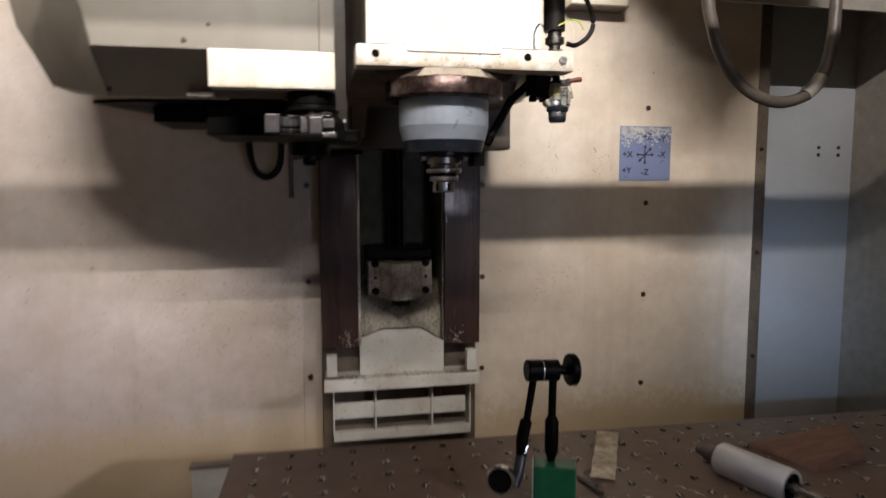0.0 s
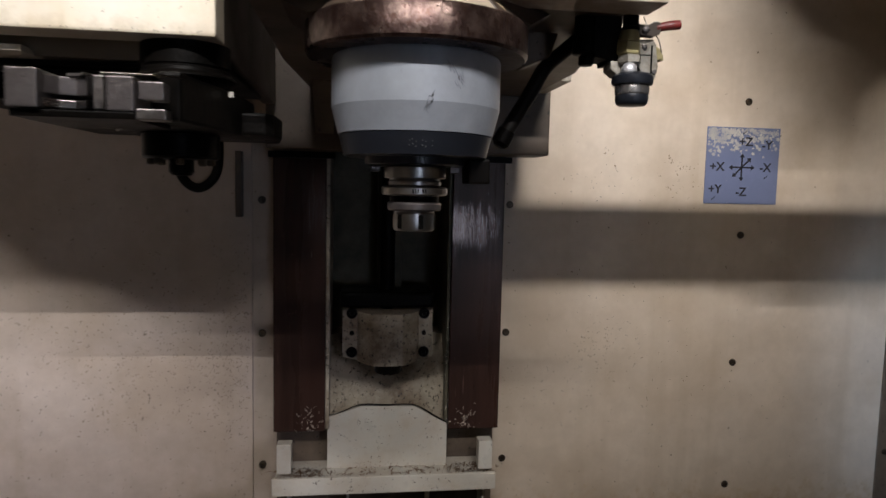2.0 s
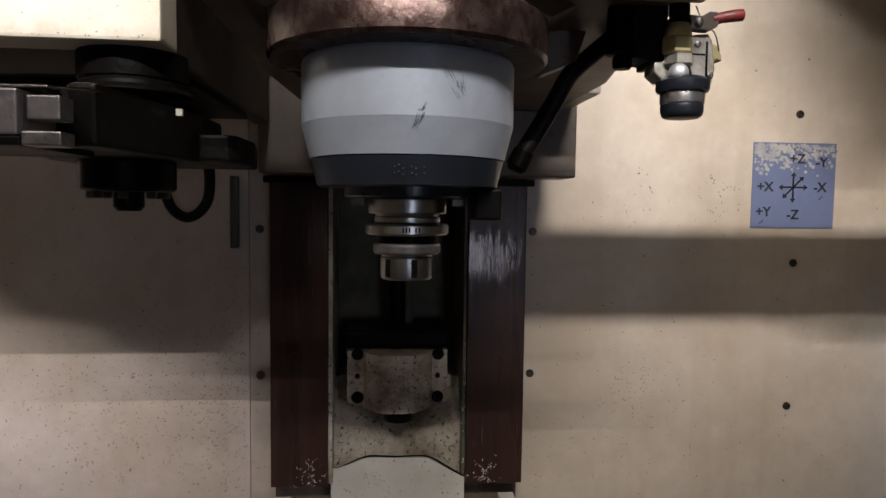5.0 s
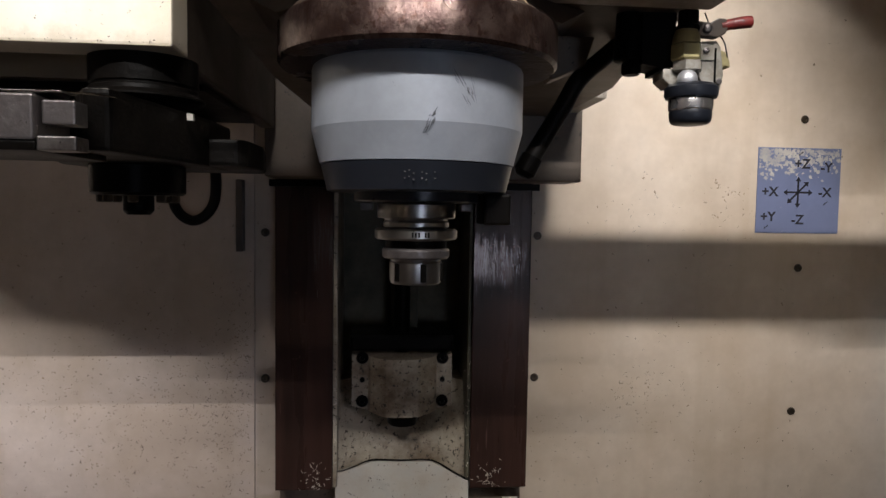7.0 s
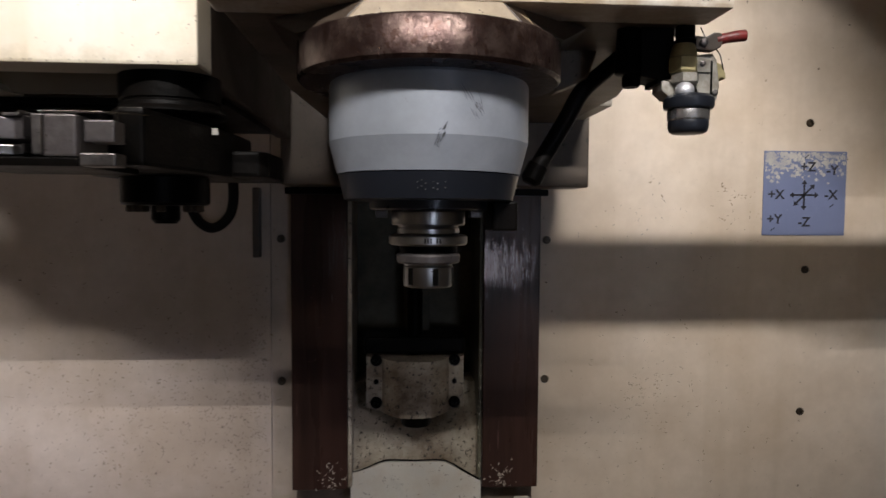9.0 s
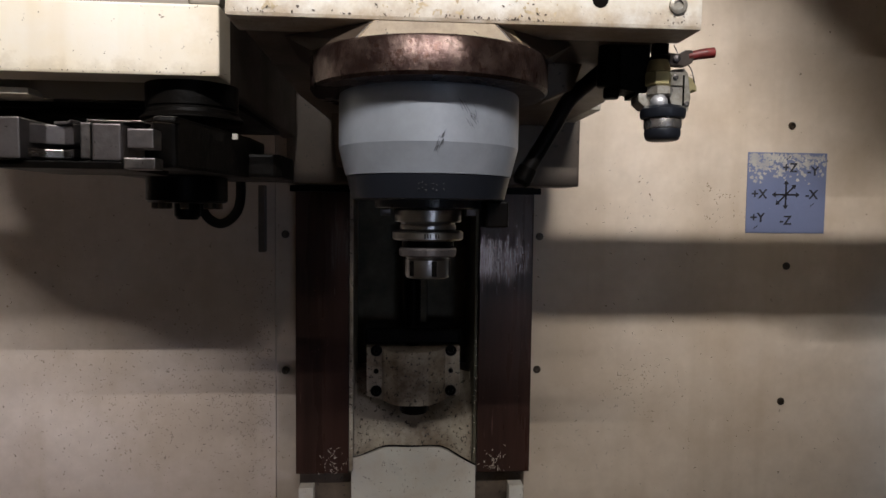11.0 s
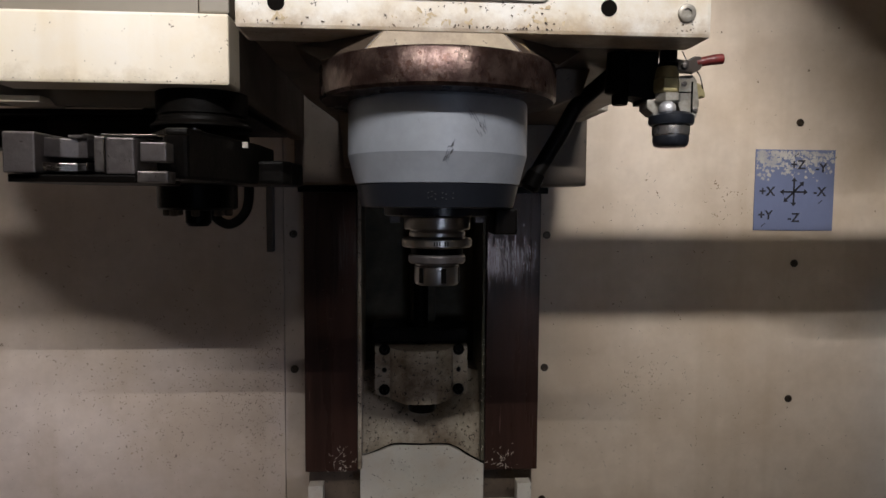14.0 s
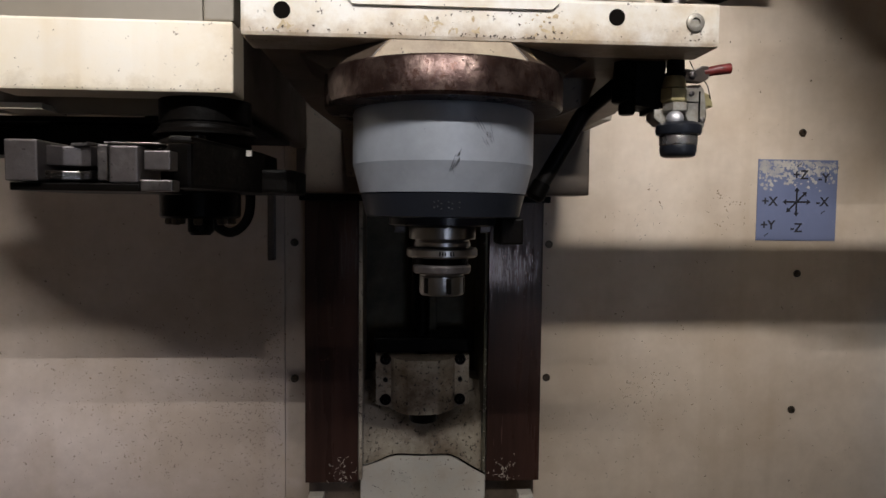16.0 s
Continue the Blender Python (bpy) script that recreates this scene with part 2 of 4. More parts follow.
    for a, b in zip(rings, rings[1:]):
        for k in range(seg):
            q = [a[k % len(a)], a[(k + 1) % len(a)], b[(k + 1) % len(b)], b[k % len(b)]]
            q = list(dict.fromkeys(q))
            if len(q) > 2:
                bm.faces.new(q)
    for ring in (rings[0], rings[-1]):
        if len(ring) > 2:
            bm.faces.new(ring)
    bmesh.ops.recalc_face_normals(bm, faces=bm.faces)
    return bm


def tube(points, r, seg=12, bm=None, smooth=6):
    """A round pipe along points, rounded by a spline."""
    bm = bm or bmesh.new()
    p = [Vector(q) for q in points]
    if smooth > 1:
        out = []
        for i in range(len(p) - 1):
            a, b, c, d = p[max(i - 1, 0)], p[i], p[i + 1], p[min(i + 2, len(p) - 1)]
            for k in range(smooth):
                t = k / smooth
                out.append(0.5 * (2 * b + (c - a) * t + (2 * a - 5 * b + 4 * c - d) * t * t + (3 * b - a - 3 * c + d) * t ** 3))
        p = out + [p[-1]]
    rings = []
    for i, q in enumerate(p):
        d = (p[min(i + 1, len(p) - 1)] - p[max(i - 1, 0)]).normalized()
        m = d.to_track_quat("Z", "Y").to_matrix()
        rr = r[i * (len(r) - 1) // max(1, len(p) - 1)] if isinstance(r, (list, tuple)) else r
        rings.append([bm.verts.new(q + m @ Vector((rr * math.cos(a), rr * math.sin(a), 0))) for a in (2 * math.pi * k / seg for k in range(seg))])
    for a, b in zip(rings, rings[1:]):
        for k in range(seg):
            bm.faces.new((a[k], a[(k + 1) % seg], b[(k + 1) % seg], b[k]))
    bm.faces.new(rings[0]), bm.faces.new(rings[-1])
    bmesh.ops.recalc_face_normals(bm, faces=bm.faces)
    return bm


def loft(outlines, bm=None):
    """Closed solid through outlines of equal length, each a list of points."""
    bm = bm or bmesh.new()
    rings = [[bm.verts.new(p) for p in o] for o in outlines]
    for a, b in zip(rings, rings[1:]):
        for k in range(len(a)):
            bm.faces.new((a[k], a[(k + 1) % len(a)], b[(k + 1) % len(a)], b[k]))
    bm.faces.new(rings[0]), bm.faces.new(rings[-1])
    bmesh.ops.recalc_face_normals(bm, faces=bm.faces)
    return bm


def prism(points, axis, a, b, bevel=0.0):
    """An outline in two coordinates drawn out along the third axis from a to b."""
    def put(u, v, w):
        return {"x": (w, u, v), "y": (u, w, v), "z": (u, v, w)}[axis]
    bm = loft([[put(u, v, a) for u, v in points], [put(u, v, b) for u, v in points]])
    if bevel:
        bmesh.ops.bevel(bm, geom=bm.edges[:], offset=bevel, segments=2, affect="EDGES", profile=0.6)
    return bm


def thing(name, place, label, category, group="", kind=""):
    return tagged(pose_at(new(name), place), label, category, group, kind)


def pose_at(ob, place):
    ob.location = place
    ob.empty_display_size = 0.05
    return ob


def base_of(ob):
    p = Vector(ob.location)
    while ob.parent:
        ob = ob.parent
        p = Vector(ob.location) if ob.data is None else p
    return p


def part(name, bm, material, parent=None, label="", smooth=None):
    """One mesh object, drawn in world coordinates, under a thing or a part."""
    me = bpy.data.meshes.new(name)
    if smooth is not None:
        for f in bm.faces:
            f.smooth = True
    bm.to_mesh(me)
    bm.free()
    if smooth is not None:
        me.set_sharp_from_angle(angle=radians(smooth))
    me.materials.append(material)
    ob = new(name, me)
    if parent is not None:
        ob.parent = parent
        root = parent
        while root.parent:
            root = root.parent
        ob.matrix_parent_inverse = Matrix.Translation(-Vector(root.location))
        if parent.parent:
            ob.matrix_parent_inverse = Matrix.Identity(4)
    if label:
        ob["label"] = label
    return ob


def setting(name, bm, material, label, category):
    return tagged(part(name, bm, material), label, category, kind="structure")


def bolt(parent, x, y, z, r=0.0076, material=None, depth=0.004, name="bolt"):
    """Button-head screw that faces the front, with a hex socket."""
    bm = lathe([(r, 0), (r, depth * 0.5), (r * 0.8, depth), (r * 0.45, depth), (r * 0.4, depth * 0.35), (0, depth * 0.35)], (x, y, z), "y", 14)
    return part(name, bm, material or DARKBOLT, parent, smooth=40)


HOLE = mat("dark_bore", (0.006, 0.005, 0.004), 0.8, bump=0.0, spec=0.05)
SCUFF = mat("grease_scuff", (0.055, 0.058, 0.062), 0.5, bump=0.05)
DIRTYCHIP = mat("brown_metal_chip", (0.26, 0.17, 0.11), 0.4, 0.7, stain=(0.6, 0.55, 0.48), stain_scale=30, bump=0.0)
DARKCHIP = mat("dark_metal_chip", (0.10, 0.08, 0.06), 0.45, 0.4, bump=0.0)
YELLOW = mat("yellow_green_wire", (0.50, 0.55, 0.12), 0.5, bump=0.0)
DARKBOLT = mat("dark_screw", (0.06, 0.05, 0.04), 0.4, 0.7, stain=(0.14, 0.10, 0.06), stain_scale=90, bump=0.1)

# ---- the enclosure ----
GLOW = bpy.data.materials.new("added_glow")
GLOW.use_nodes = True
GLOW.node_tree.nodes["Principled BSDF"].inputs["Emission Color"].default_value = (0.72, 0.80, 1.0, 1)
GLOW.node_tree.nodes["Principled BSDF"].inputs["Emission Strength"].default_value = 7.0
WY = 2.375
wall_l = setting("wall_back_left", boxed(-0.660, -0.262, WY, WY + 0.03, 0.3, 2.6), SPLASHED_DIM, "cream painted sheet metal machine wall with oil stains", "wall")
setting("wall_back_far_left", boxed(-1.40, -0.660, WY + 0.0006, WY + 0.03, 0.3, 2.6), SPLASHED_DIM, "cream painted sheet metal machine wall panel", "wall")
strip = setting("trim_column", boxed(-0.2615, -0.212, WY + 0.006, WY + 0.035, 0.3, 2.6), SPLASHED_DIM, "dirty cream strip beside the slideway", "trim")
wall_r = setting("wall_back_right", boxed(0.222, 1.116, WY, WY + 0.03, 0.3, 2.6), WALL, "cream painted sheet metal machine wall with bolts and specks", "wall")
for z in (1.608, 1.328, 1.051, 0.776):
    bolt(wall_r, 0.752, WY, z)
for z in (1.383, 1.120, 0.851):
    bolt(wall_r, 0.247, WY, z)
    bolt(strip, -0.2435, WY + 0.006, z, depth=0.008)
joint = setting("trim_strip", boxed(1.116, 1.152, WY - 0.004, 2.47, 0.3, 2.6, bevel=0.002), DIRTY, "dirty vertical joint strip between wall panels", "trim")
for z in (1.86, 1.49, 1.17, 0.84):
    bolt(joint, 1.133, WY - 0.004, z, 0.0065)
panel_r = setting("wall_side_panel", boxed(1.152, 1.56, 2.456, 2.486, 0.3, 2.6), PANEL, "pale grey sheet metal panel beside the wall joint", "wall")
for x in (1.407, 1.482):
    for z in (1.502, 1.478):
        bolt(panel_r, x, 2.456, z, 0.006)
# Dimmer paint than the back wall, standing for the weak light on this side.
setting("wall_right", boxed(1.535, 1.565, 0.30, 2.456, 0.3, 2.6), INNER, "cream painted side wall of the machine enclosure", "wall")
setting("wall_left", boxed(-1.43, -1.40, 0.30, 2.405, 0.3, 2.6), INNER, "cream painted side wall of the machine enclosure", "wall")
setting("wall_column_back", boxed(-0.2115, 0.2215, 2.44, 2.47, 0.3, 2.6), CHANNEL, "greasy dark back of the column channel", "wall")
# unseen front frame and roof; header and jambs set to cut the added light
setting("unseen_door_header", boxed(-1.43, 1.565, 0.0, 0.04, 1.80, 2.62), INNER, "unseen header over the door opening, set to cut the added light", "trim")
setting("unseen_jamb_left", boxed(-1.43, -0.61, 0.0, 0.04, 0.0, 1.80), INNER, "unseen jamb of the door opening, set to cut the added light", "trim")
setting("unseen_jamb_right", boxed(1.0, 1.565, 0.0, 0.04, 0.0, 1.80), INNER, "unseen jamb of the door opening, set to cut the added light", "trim")
setting("wall_right_front", boxed(1.535, 1.565, 0.04, 0.30, 0.3, 2.6), INNER, "painted side wall of the machine enclosure", "wall")
setting("wall_left_front", boxed(-1.43, -1.40, 0.04, 0.30, 0.3, 2.6), INNER, "painted side wall of the machine enclosure", "wall")
setting("ceiling_enclosure", boxed(-1.43, 1.565, 0.04, 2.49, 2.62, 2.65), INNER, "painted roof panel of the machine enclosure", "ceiling")
# Unseen rails below the work lamp, added to cast the walls' dark band.
for x0, x1 in ((-1.40, -0.62), (-0.25, 1.535)):
    setting("shadow_rail", boxed(x0, x1, 0.695, 0.705, 2.270, 2.303), INNER, "unseen rail added to cast the dark band on the walls", "trim")
# Unseen sheets under the roof, added to shade the upper right wall.
setting("shadow_shield_upper", prism([(0.55, 2.000), (0.70, 1.860), (0.80, 1.845), (1.535, 1.835), (1.535, 2.62), (0.55, 2.62)], "y", 2.09, 2.10), INNER, "unseen sheet added to shade the upper right wall", "trim")
setting("shadow_shield_roof", prism([(0.40, 2.62), (0.40, 2.14), (0.45, 2.09), (0.72, 1.79), (0.76, 1.79), (0.95, 1.97), (1.08, 2.30), (1.08, 2.62)], "y", 1.745, 1.755), INNER, "unseen pointed sheet added to shade the right wall", "trim")
# workshop round the machine
setting("floor", boxed(-5, 5, -5, 5, -0.04, 0.0), CONCRETE, "grey concrete workshop floor", "floor")
setting("wall_workshop_back", boxed(-5, 5, 5, 5.1, 0, 4.5), SHOPWALL, "plain workshop wall", "wall")
setting("wall_workshop_front", boxed(-5, 5, -5.1, -5, 0, 4.5), SHOPWALL, "plain workshop wall", "wall")
# Unseen panel added as a glow for the slideways to reflect.
window = setting("glow_panel", boxed(1.05, 1.95, -4.998, -4.985, 0.50, 1.32), GLOW, "unseen glowing panel added for slideway sheen and cool fill", "window")
setting("wall_workshop_west", boxed(-5.1, -5, -5, 5, 0, 4.5), SHOPWALL, "plain workshop wall", "wall")
setting("wall_workshop_east", boxed(5, 5.1, -5, 5, 0, 4.5), SHOPWALL, "plain workshop wall", "wall")
setting("ceiling", boxed(-5, 5, -5, 5, 4.5, 4.6), SHOPWALL, "plain workshop ceiling", "ceiling")
setting("wall_chip_pan", boxed(-1.40, 1.535, 0.37, 2.40, 0.28, 0.32), INNER, "dirty chip pan under the table", "floor")

# ---- column with its ways ----
column = thing("machine_column", (0, 2.35, 0.32), "cream cast iron column with dark oiled slideways", "machine column")
part("slideway", boxed(-0.211, -0.116, 2.286, 2.44, 0.952, 2.4, bevel=0.002), WAY, column, "dark brown oiled steel slideway")
part("slideway", boxed(0.118, 0.2165, 2.286, 2.44, 0.950, 2.4, bevel=0.002), WAY, column, "dark brown oiled steel slideway")
# Cream colour on this inner edge stands for the light it catches.
part("way_edge", boxed(-0.1155, -0.1085, 2.289, 2.44, 0.955, 2.4, bevel=0.001), CAST, column, "inner edge with its highlight in the pale colour")
part("way_edge", boxed(0.1115, 0.1175, 2.294, 2.44, 0.965, 2.4, bevel=0.001), CHANNEL, column, "greasy inner edge")
# lower casting with a scooped front
xs = [-0.108, -0.094, -0.075, -0.05, -0.02, 0.02, 0.05, 0.075, 0.096, 0.1115]


def scoop(z, edge, mid):
    return [(x, edge + (mid - edge) * (1 - (abs(x) / 0.11) ** 2.2), z) for x in xs] + [(0.1115, 2.438, z), (-0.108, 2.438, z)]


part("lower_casting", loft([scoop(0.95, 2.3125, 2.345), scoop(1.005, 2.3125, 2.350), scoop(1.03, 2.314, 2.366), scoop(1.05, 2.318, 2.385), scoop(1.075, 2.330, 2.410), scoop(1.12, 2.36, 2.415)]), CAST, column, "cream casting speckled with oil", smooth=30)
part("apron", prism([(-0.112, 0.872), (0.118, 0.872), (0.118, 0.957), (0.090, 0.972), (0.053, 0.993), (-0.050, 0.995), (-0.080, 0.984), (-0.102, 0.977), (-0.112, 0.976)], "y", 2.298, 2.311, bevel=0.0015), GUARD, column, "cream casting under the slideways")
part("side_recess", boxed(-0.2105, -0.1125, 2.335, 2.438, 0.55, 0.9515), DIRTY, column, "dark brown recess")
part("side_recess", boxed(0.1185, 0.2165, 2.335, 2.438, 0.55, 0.9495), DIRTY, column, "dark brown recess")
part("lower_back", boxed(-0.1120, 0.1180, 2.340, 2.438, 0.55, 0.8715), DIRTY, column, "dark brown lower casting")
part("joint_grime", tube([(-0.110, 2.300, 0.9785), (-0.100, 2.300, 0.9790), (-0.080, 2.300, 0.9860), (-0.050, 2.300, 0.9970), (0.000, 2.300, 0.9955), (0.053, 2.300, 0.9950), (0.090, 2.300, 0.9740), (0.117, 2.300, 0.9585)], [0.0008, 0.0012, 0.0018, 0.0014, 0.0019, 0.0010], 8, smooth=3), BLACK, column, "black grease line in the joint")
part("ball_screw", lathe([(0.0155, 0.9 + 0.004 * k) if k % 2 else (0.0135, 0.9 + 0.004 * k) for k in range(240)], (0.0, 2.345, 0.2), seg=16), BLACK, column, "greasy black ball screw", smooth=60)
part("screw_guard", boxed(-0.018, 0.030, 2.385, 2.438, 1.2, 2.3, bevel=0.003), CHANNEL, column, "greasy screw guard")
# screw bearing bracket
brk = thing("bearing_bracket", (0.0, 2.36, 1.07), "cream cast bearing bracket bolted between the slideways", "bracket")
outline = [(-0.085, 2.305), (-0.057, 2.304), (-0.053, 2.297), (-0.045, 2.291), (-0.031, 2.283), (-0.027, 2.281), (-0.012, 2.279), (0.014, 2.279), (0.028, 2.281), (0.032, 2.283), (0.046, 2.291), (0.055, 2.297), (0.060, 2.304), (0.086, 2.305), (0.086, 2.42), (-0.085, 2.42)]


def dip(x):
    return 1.0905 - 0.0135 * math.cos(min(1.0, max(0.0, abs(x - 0.001) - 0.022) / 0.055) * math.pi / 2)


part("body", loft([[(x, y, dip(x)) for x, y in outline], [(x, y, 1.182 - 0.35 * (1.096 - dip(x))) for x, y in outline]]), CAST, brk, smooth=18)
part("bearing_cap", lathe([(0.024, 0), (0.026, 0.003), (0.026, 0.026), (0, 0.026)], (0.002, 2.305, 1.060), seg=32), BLACK, brk, "black bearing cap", smooth=40)
part("top_flange", boxed(-0.090, 0.090, 2.315, 2.42, 1.1825, 1.212, bevel=0.006), BLACK, brk, "oily black top flange")
for x in (-0.0675, 0.0695):
    for z, r in ((1.176, 0.0105), (1.138, 0.0045), (1.101, 0.0105)):
        bolt(brk, x, 2.3045, z - 0.002, r, BLACK, 0.006)

# ---- guard frame under the ways ----
guard = thing("way_guard_frame", (0.0, 2.27, 0.69), "white painted steel guard frame below the slideways, with chips on it", "guard")
part("top_bar", boxed(-0.209, 0.206, 2.245, 2.252, 0.846, 0.878, bevel=0.001), GUARD, guard)
part("top_shelf", boxed(-0.205, 0.203, 2.2525, 2.335, 0.868, 0.874), GUARD, guard, "stained top shelf")
part("middle_bar", boxed(-0.183, 0.180, 2.301, 2.307, 0.752, 0.797, bevel=0.001), GUARD, guard)
part("bottom_bar", boxed(-0.185, 0.191, 2.285, 2.291, 0.696, 0.722, bevel=0.001), GUARD, guard)
part("bottom_shelf", boxed(-0.183, 0.190, 2.2915, 2.335, 0.704, 0.709), GUARD, guard)
for x in (-0.184, -0.072, 0.083, 0.190):
    part("upright", boxed(x - 0.002, x + 0.002, 2.284, 2.335, 0.710, 0.867), GUARD, guard)
for x, z in ((-0.188, 0.886), (0.186, 0.884)):
    part("stop_block", boxed(x - 0.013, x + 0.013, 2.25, 2.275, z, z + 0.055, bevel=0.001), GUARD, guard, "white stop block")

# ---- saddle behind the head ----
saddle = thing("head_saddle", (0.03, 2.2, 1.47), "dark brown saddle casting that rides on the slideways", "saddle")
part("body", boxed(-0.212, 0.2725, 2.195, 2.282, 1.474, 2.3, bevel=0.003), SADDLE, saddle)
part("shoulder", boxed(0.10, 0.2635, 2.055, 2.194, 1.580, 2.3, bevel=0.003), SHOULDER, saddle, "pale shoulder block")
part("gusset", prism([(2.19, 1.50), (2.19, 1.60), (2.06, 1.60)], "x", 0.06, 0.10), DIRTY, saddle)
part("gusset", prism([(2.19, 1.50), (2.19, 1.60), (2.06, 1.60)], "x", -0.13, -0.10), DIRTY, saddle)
part("wiper", boxed(-0.218, -0.10, 2.27, 2.2855, 1.462, 1.473), BLACK, saddle)
part("wiper", boxed(0.108, 0.225, 2.27, 2.2855, 1.462, 1.473), BLACK, saddle)

# ---- spindle head ----
SX, SY = -0.007, 1.672
spin = thing("spindle_head", (SX, SY, 1.44), "white painted spindle head with rusty ring and grey nose cone", "spindle head")
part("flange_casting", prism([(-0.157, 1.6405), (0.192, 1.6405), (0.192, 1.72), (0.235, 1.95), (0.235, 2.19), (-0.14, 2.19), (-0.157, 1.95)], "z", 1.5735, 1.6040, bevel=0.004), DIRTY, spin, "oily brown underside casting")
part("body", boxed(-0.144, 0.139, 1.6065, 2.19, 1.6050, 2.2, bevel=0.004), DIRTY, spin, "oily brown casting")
part("front_plate", boxed(-0.160, 0.1975, 1.597, 1.640, 1.5715, 1.6045, bevel=0.003), HEADPAINT, spin, "white chipped front flange plate")
part("front_cover", boxed(-0.144, 0.140, 1.598, 1.606, 1.6050, 2.2, bevel=0.0015), HEADPAINT, spin, "white front cover")
part("cover_lip", prism([(-0.083, 1.72), (-0.083, 1.600), (-0.079, 1.5955), (0.068, 1.5955), (0.073, 1.600), (0.073, 1.72)], "y", 1.5945, 1.598), HEADPAINT, spin)
for x, z, r in ((-0.130, 1.590, 0.0062), (0.1175, 1.592, 0.0062)):
    part("bolt_hole", lathe([(r, 0), (r, 0.0004), (0, 0.0004)], (x, 1.597, z), "y", 24), HOLE, spin, "black counterbored hole")
part("socket_screw", lathe([(0.0068, 0), (0.0068, 0.002), (0.006, 0.0025), (0.0035, 0.0025), (0.0034, 0.001), (0, 0.001)], (0.1775, 1.597, 1.5895), "y", 20), ZINC, spin, "bright socket screw", smooth=40)
# boss between plate and ring; shade and grime darken its colour
part("boss", loft([[(SX + dx, 1.60 + dy, 1.5735) for dx, dy in ((-0.045, 0), (0.045, 0), (0.12, 0.06), (0.12, 0.15), (-0.12, 0.15), (-0.12, 0.06))],
                   [(SX + dx, 1.60 + dy, 1.556) for dx, dy in ((-0.06, -0.005), (0.06, -0.005), (0.095, 0.03), (0.09, 0.14), (-0.09, 0.14), (-0.095, 0.03))]]), DARKBROWN, spin, "dark boss above the ring, shade and grime in its colour")
part("boss_face", loft([[(SX + dx, 1.60 + dy, 1.5732) for dx, dy in ((-0.043, -0.0012), (0.043, -0.0012), (0.060, 0.012), (-0.060, 0.012))],
                        [(SX + dx, 1.60 + dy, 1.5562) for dx, dy in ((-0.057, -0.0062), (0.057, -0.0062), (0.070, 0.006), (-0.070, 0.006))]]), BOSS, spin, "stained cream front of the boss")
part("ring", lathe([(0.099, 1.557), (0.1003, 1.555), (0.1003, 1.531), (0.098, 1.5285), (0.078, 1.528)], (SX, SY, 0), seg=96), RUST, spin, "rusty worn steel ring", smooth=40)
part("nose_cone", lathe([(0.0755, 1.5285), (0.0765, 1.526), (0.0766, 1.4838), (0.0764, 1.4832), (0.0706, 1.4605), (0.068, 1.4600)], (SX, SY, 0), seg=96), GREYP, spin, "grey painted nose cone", smooth=9)
part("nose_band", lathe([(0.069, 1.4602), (0.0698, 1.4595), (0.0655, 1.4415), (0.063, 1.4405), (0.0, 1.4405)], (SX, SY, 0), seg=96), NAVY, spin, "blue-black steel band with stamped marks", smooth=30)
part("spindle_nose", lathe([(0.046, 1.4405), (0.046, 1.4345), (0.0445, 1.4335), (0.0, 1.4335)], (SX, SY, 0), seg=64), NAVY, spin, "dark spindle nose", smooth=30)
for x in (SX - 0.0365, SX + 0.0365):
    part("drive_key", boxed(x - 0.0045, x + 0.0045, SY - 0.008, SY + 0.008, 1.4275, 1.4333, bevel=0.001), GRIPSTEEL, spin, "bright steel drive key")
part("air_block", boxed(0.040, 0.060, 1.650, 1.690, 1.418, 1.4405, bevel=0.002), BLACK, spin, "black air block")
# stamped marks on the band, illegible
for k, dz in ((0, 0.0), (1, 0.001), (2, -0.001), (4, 0.0), (5, -0.001), (7, 0.0)):
    a = radians(-99 + 2.3 * k)
    for up in (0.4525, 0.4485):
        x, y = SX + 0.0684 * math.cos(a), SY + 0.0684 * math.sin(a)
        part("stamped_mark", boxed(x - 0.0004, x + 0.0005, y - 0.0007, y + 0.001, 1.0 + up + dz - 0.0003, 1.0 + up + dz + 0.0004), DULL, spin)

# ---- tool holder in the spindle ----
tool = thing("tool_holder", (SX, SY, 1.372), "bright steel taper tool holder clamped in the spindle", "tool holder")
part("shank", lathe([(0.022, 1.4334), (0.0282, 1.4328), (0.0287, 1.4318), (0.0287, 1.4228), (0.0280, 1.4220), (0.0238, 1.4216), (0.0232, 1.4205), (0.0243, 1.4190), (0.0243, 1.4160), (0.0230, 1.4150)], (SX, SY, 0), seg=72), TOOLSTEEL, tool, smooth=25)
part("gripper_flange", lathe([(0.0235, 1.4150), (0.0292, 1.4146), (0.0306, 1.4132), (0.0306, 1.4080), (0.0292, 1.4066), (0.0232, 1.4060)], (SX, SY, 0), seg=72), TOOLSTEEL, tool, "bright steel gripper flange", smooth=25)
part("groove", lathe([(0.0228, 1.4060), (0.0226, 1.4030), (0.0226, 1.4005)], (SX, SY, 0), seg=64), BLACK, tool, "dark greasy groove", smooth=25)
part("lower_flange", lathe([(0.0226, 1.4004), (0.0240, 1.4000), (0.0250, 1.3985), (0.0248, 1.3940), (0.0236, 1.3926), (0.0196, 1.3922)], (SX, SY, 0), seg=72), GRIPSTEEL, tool, "dull steel lower flange", smooth=25)
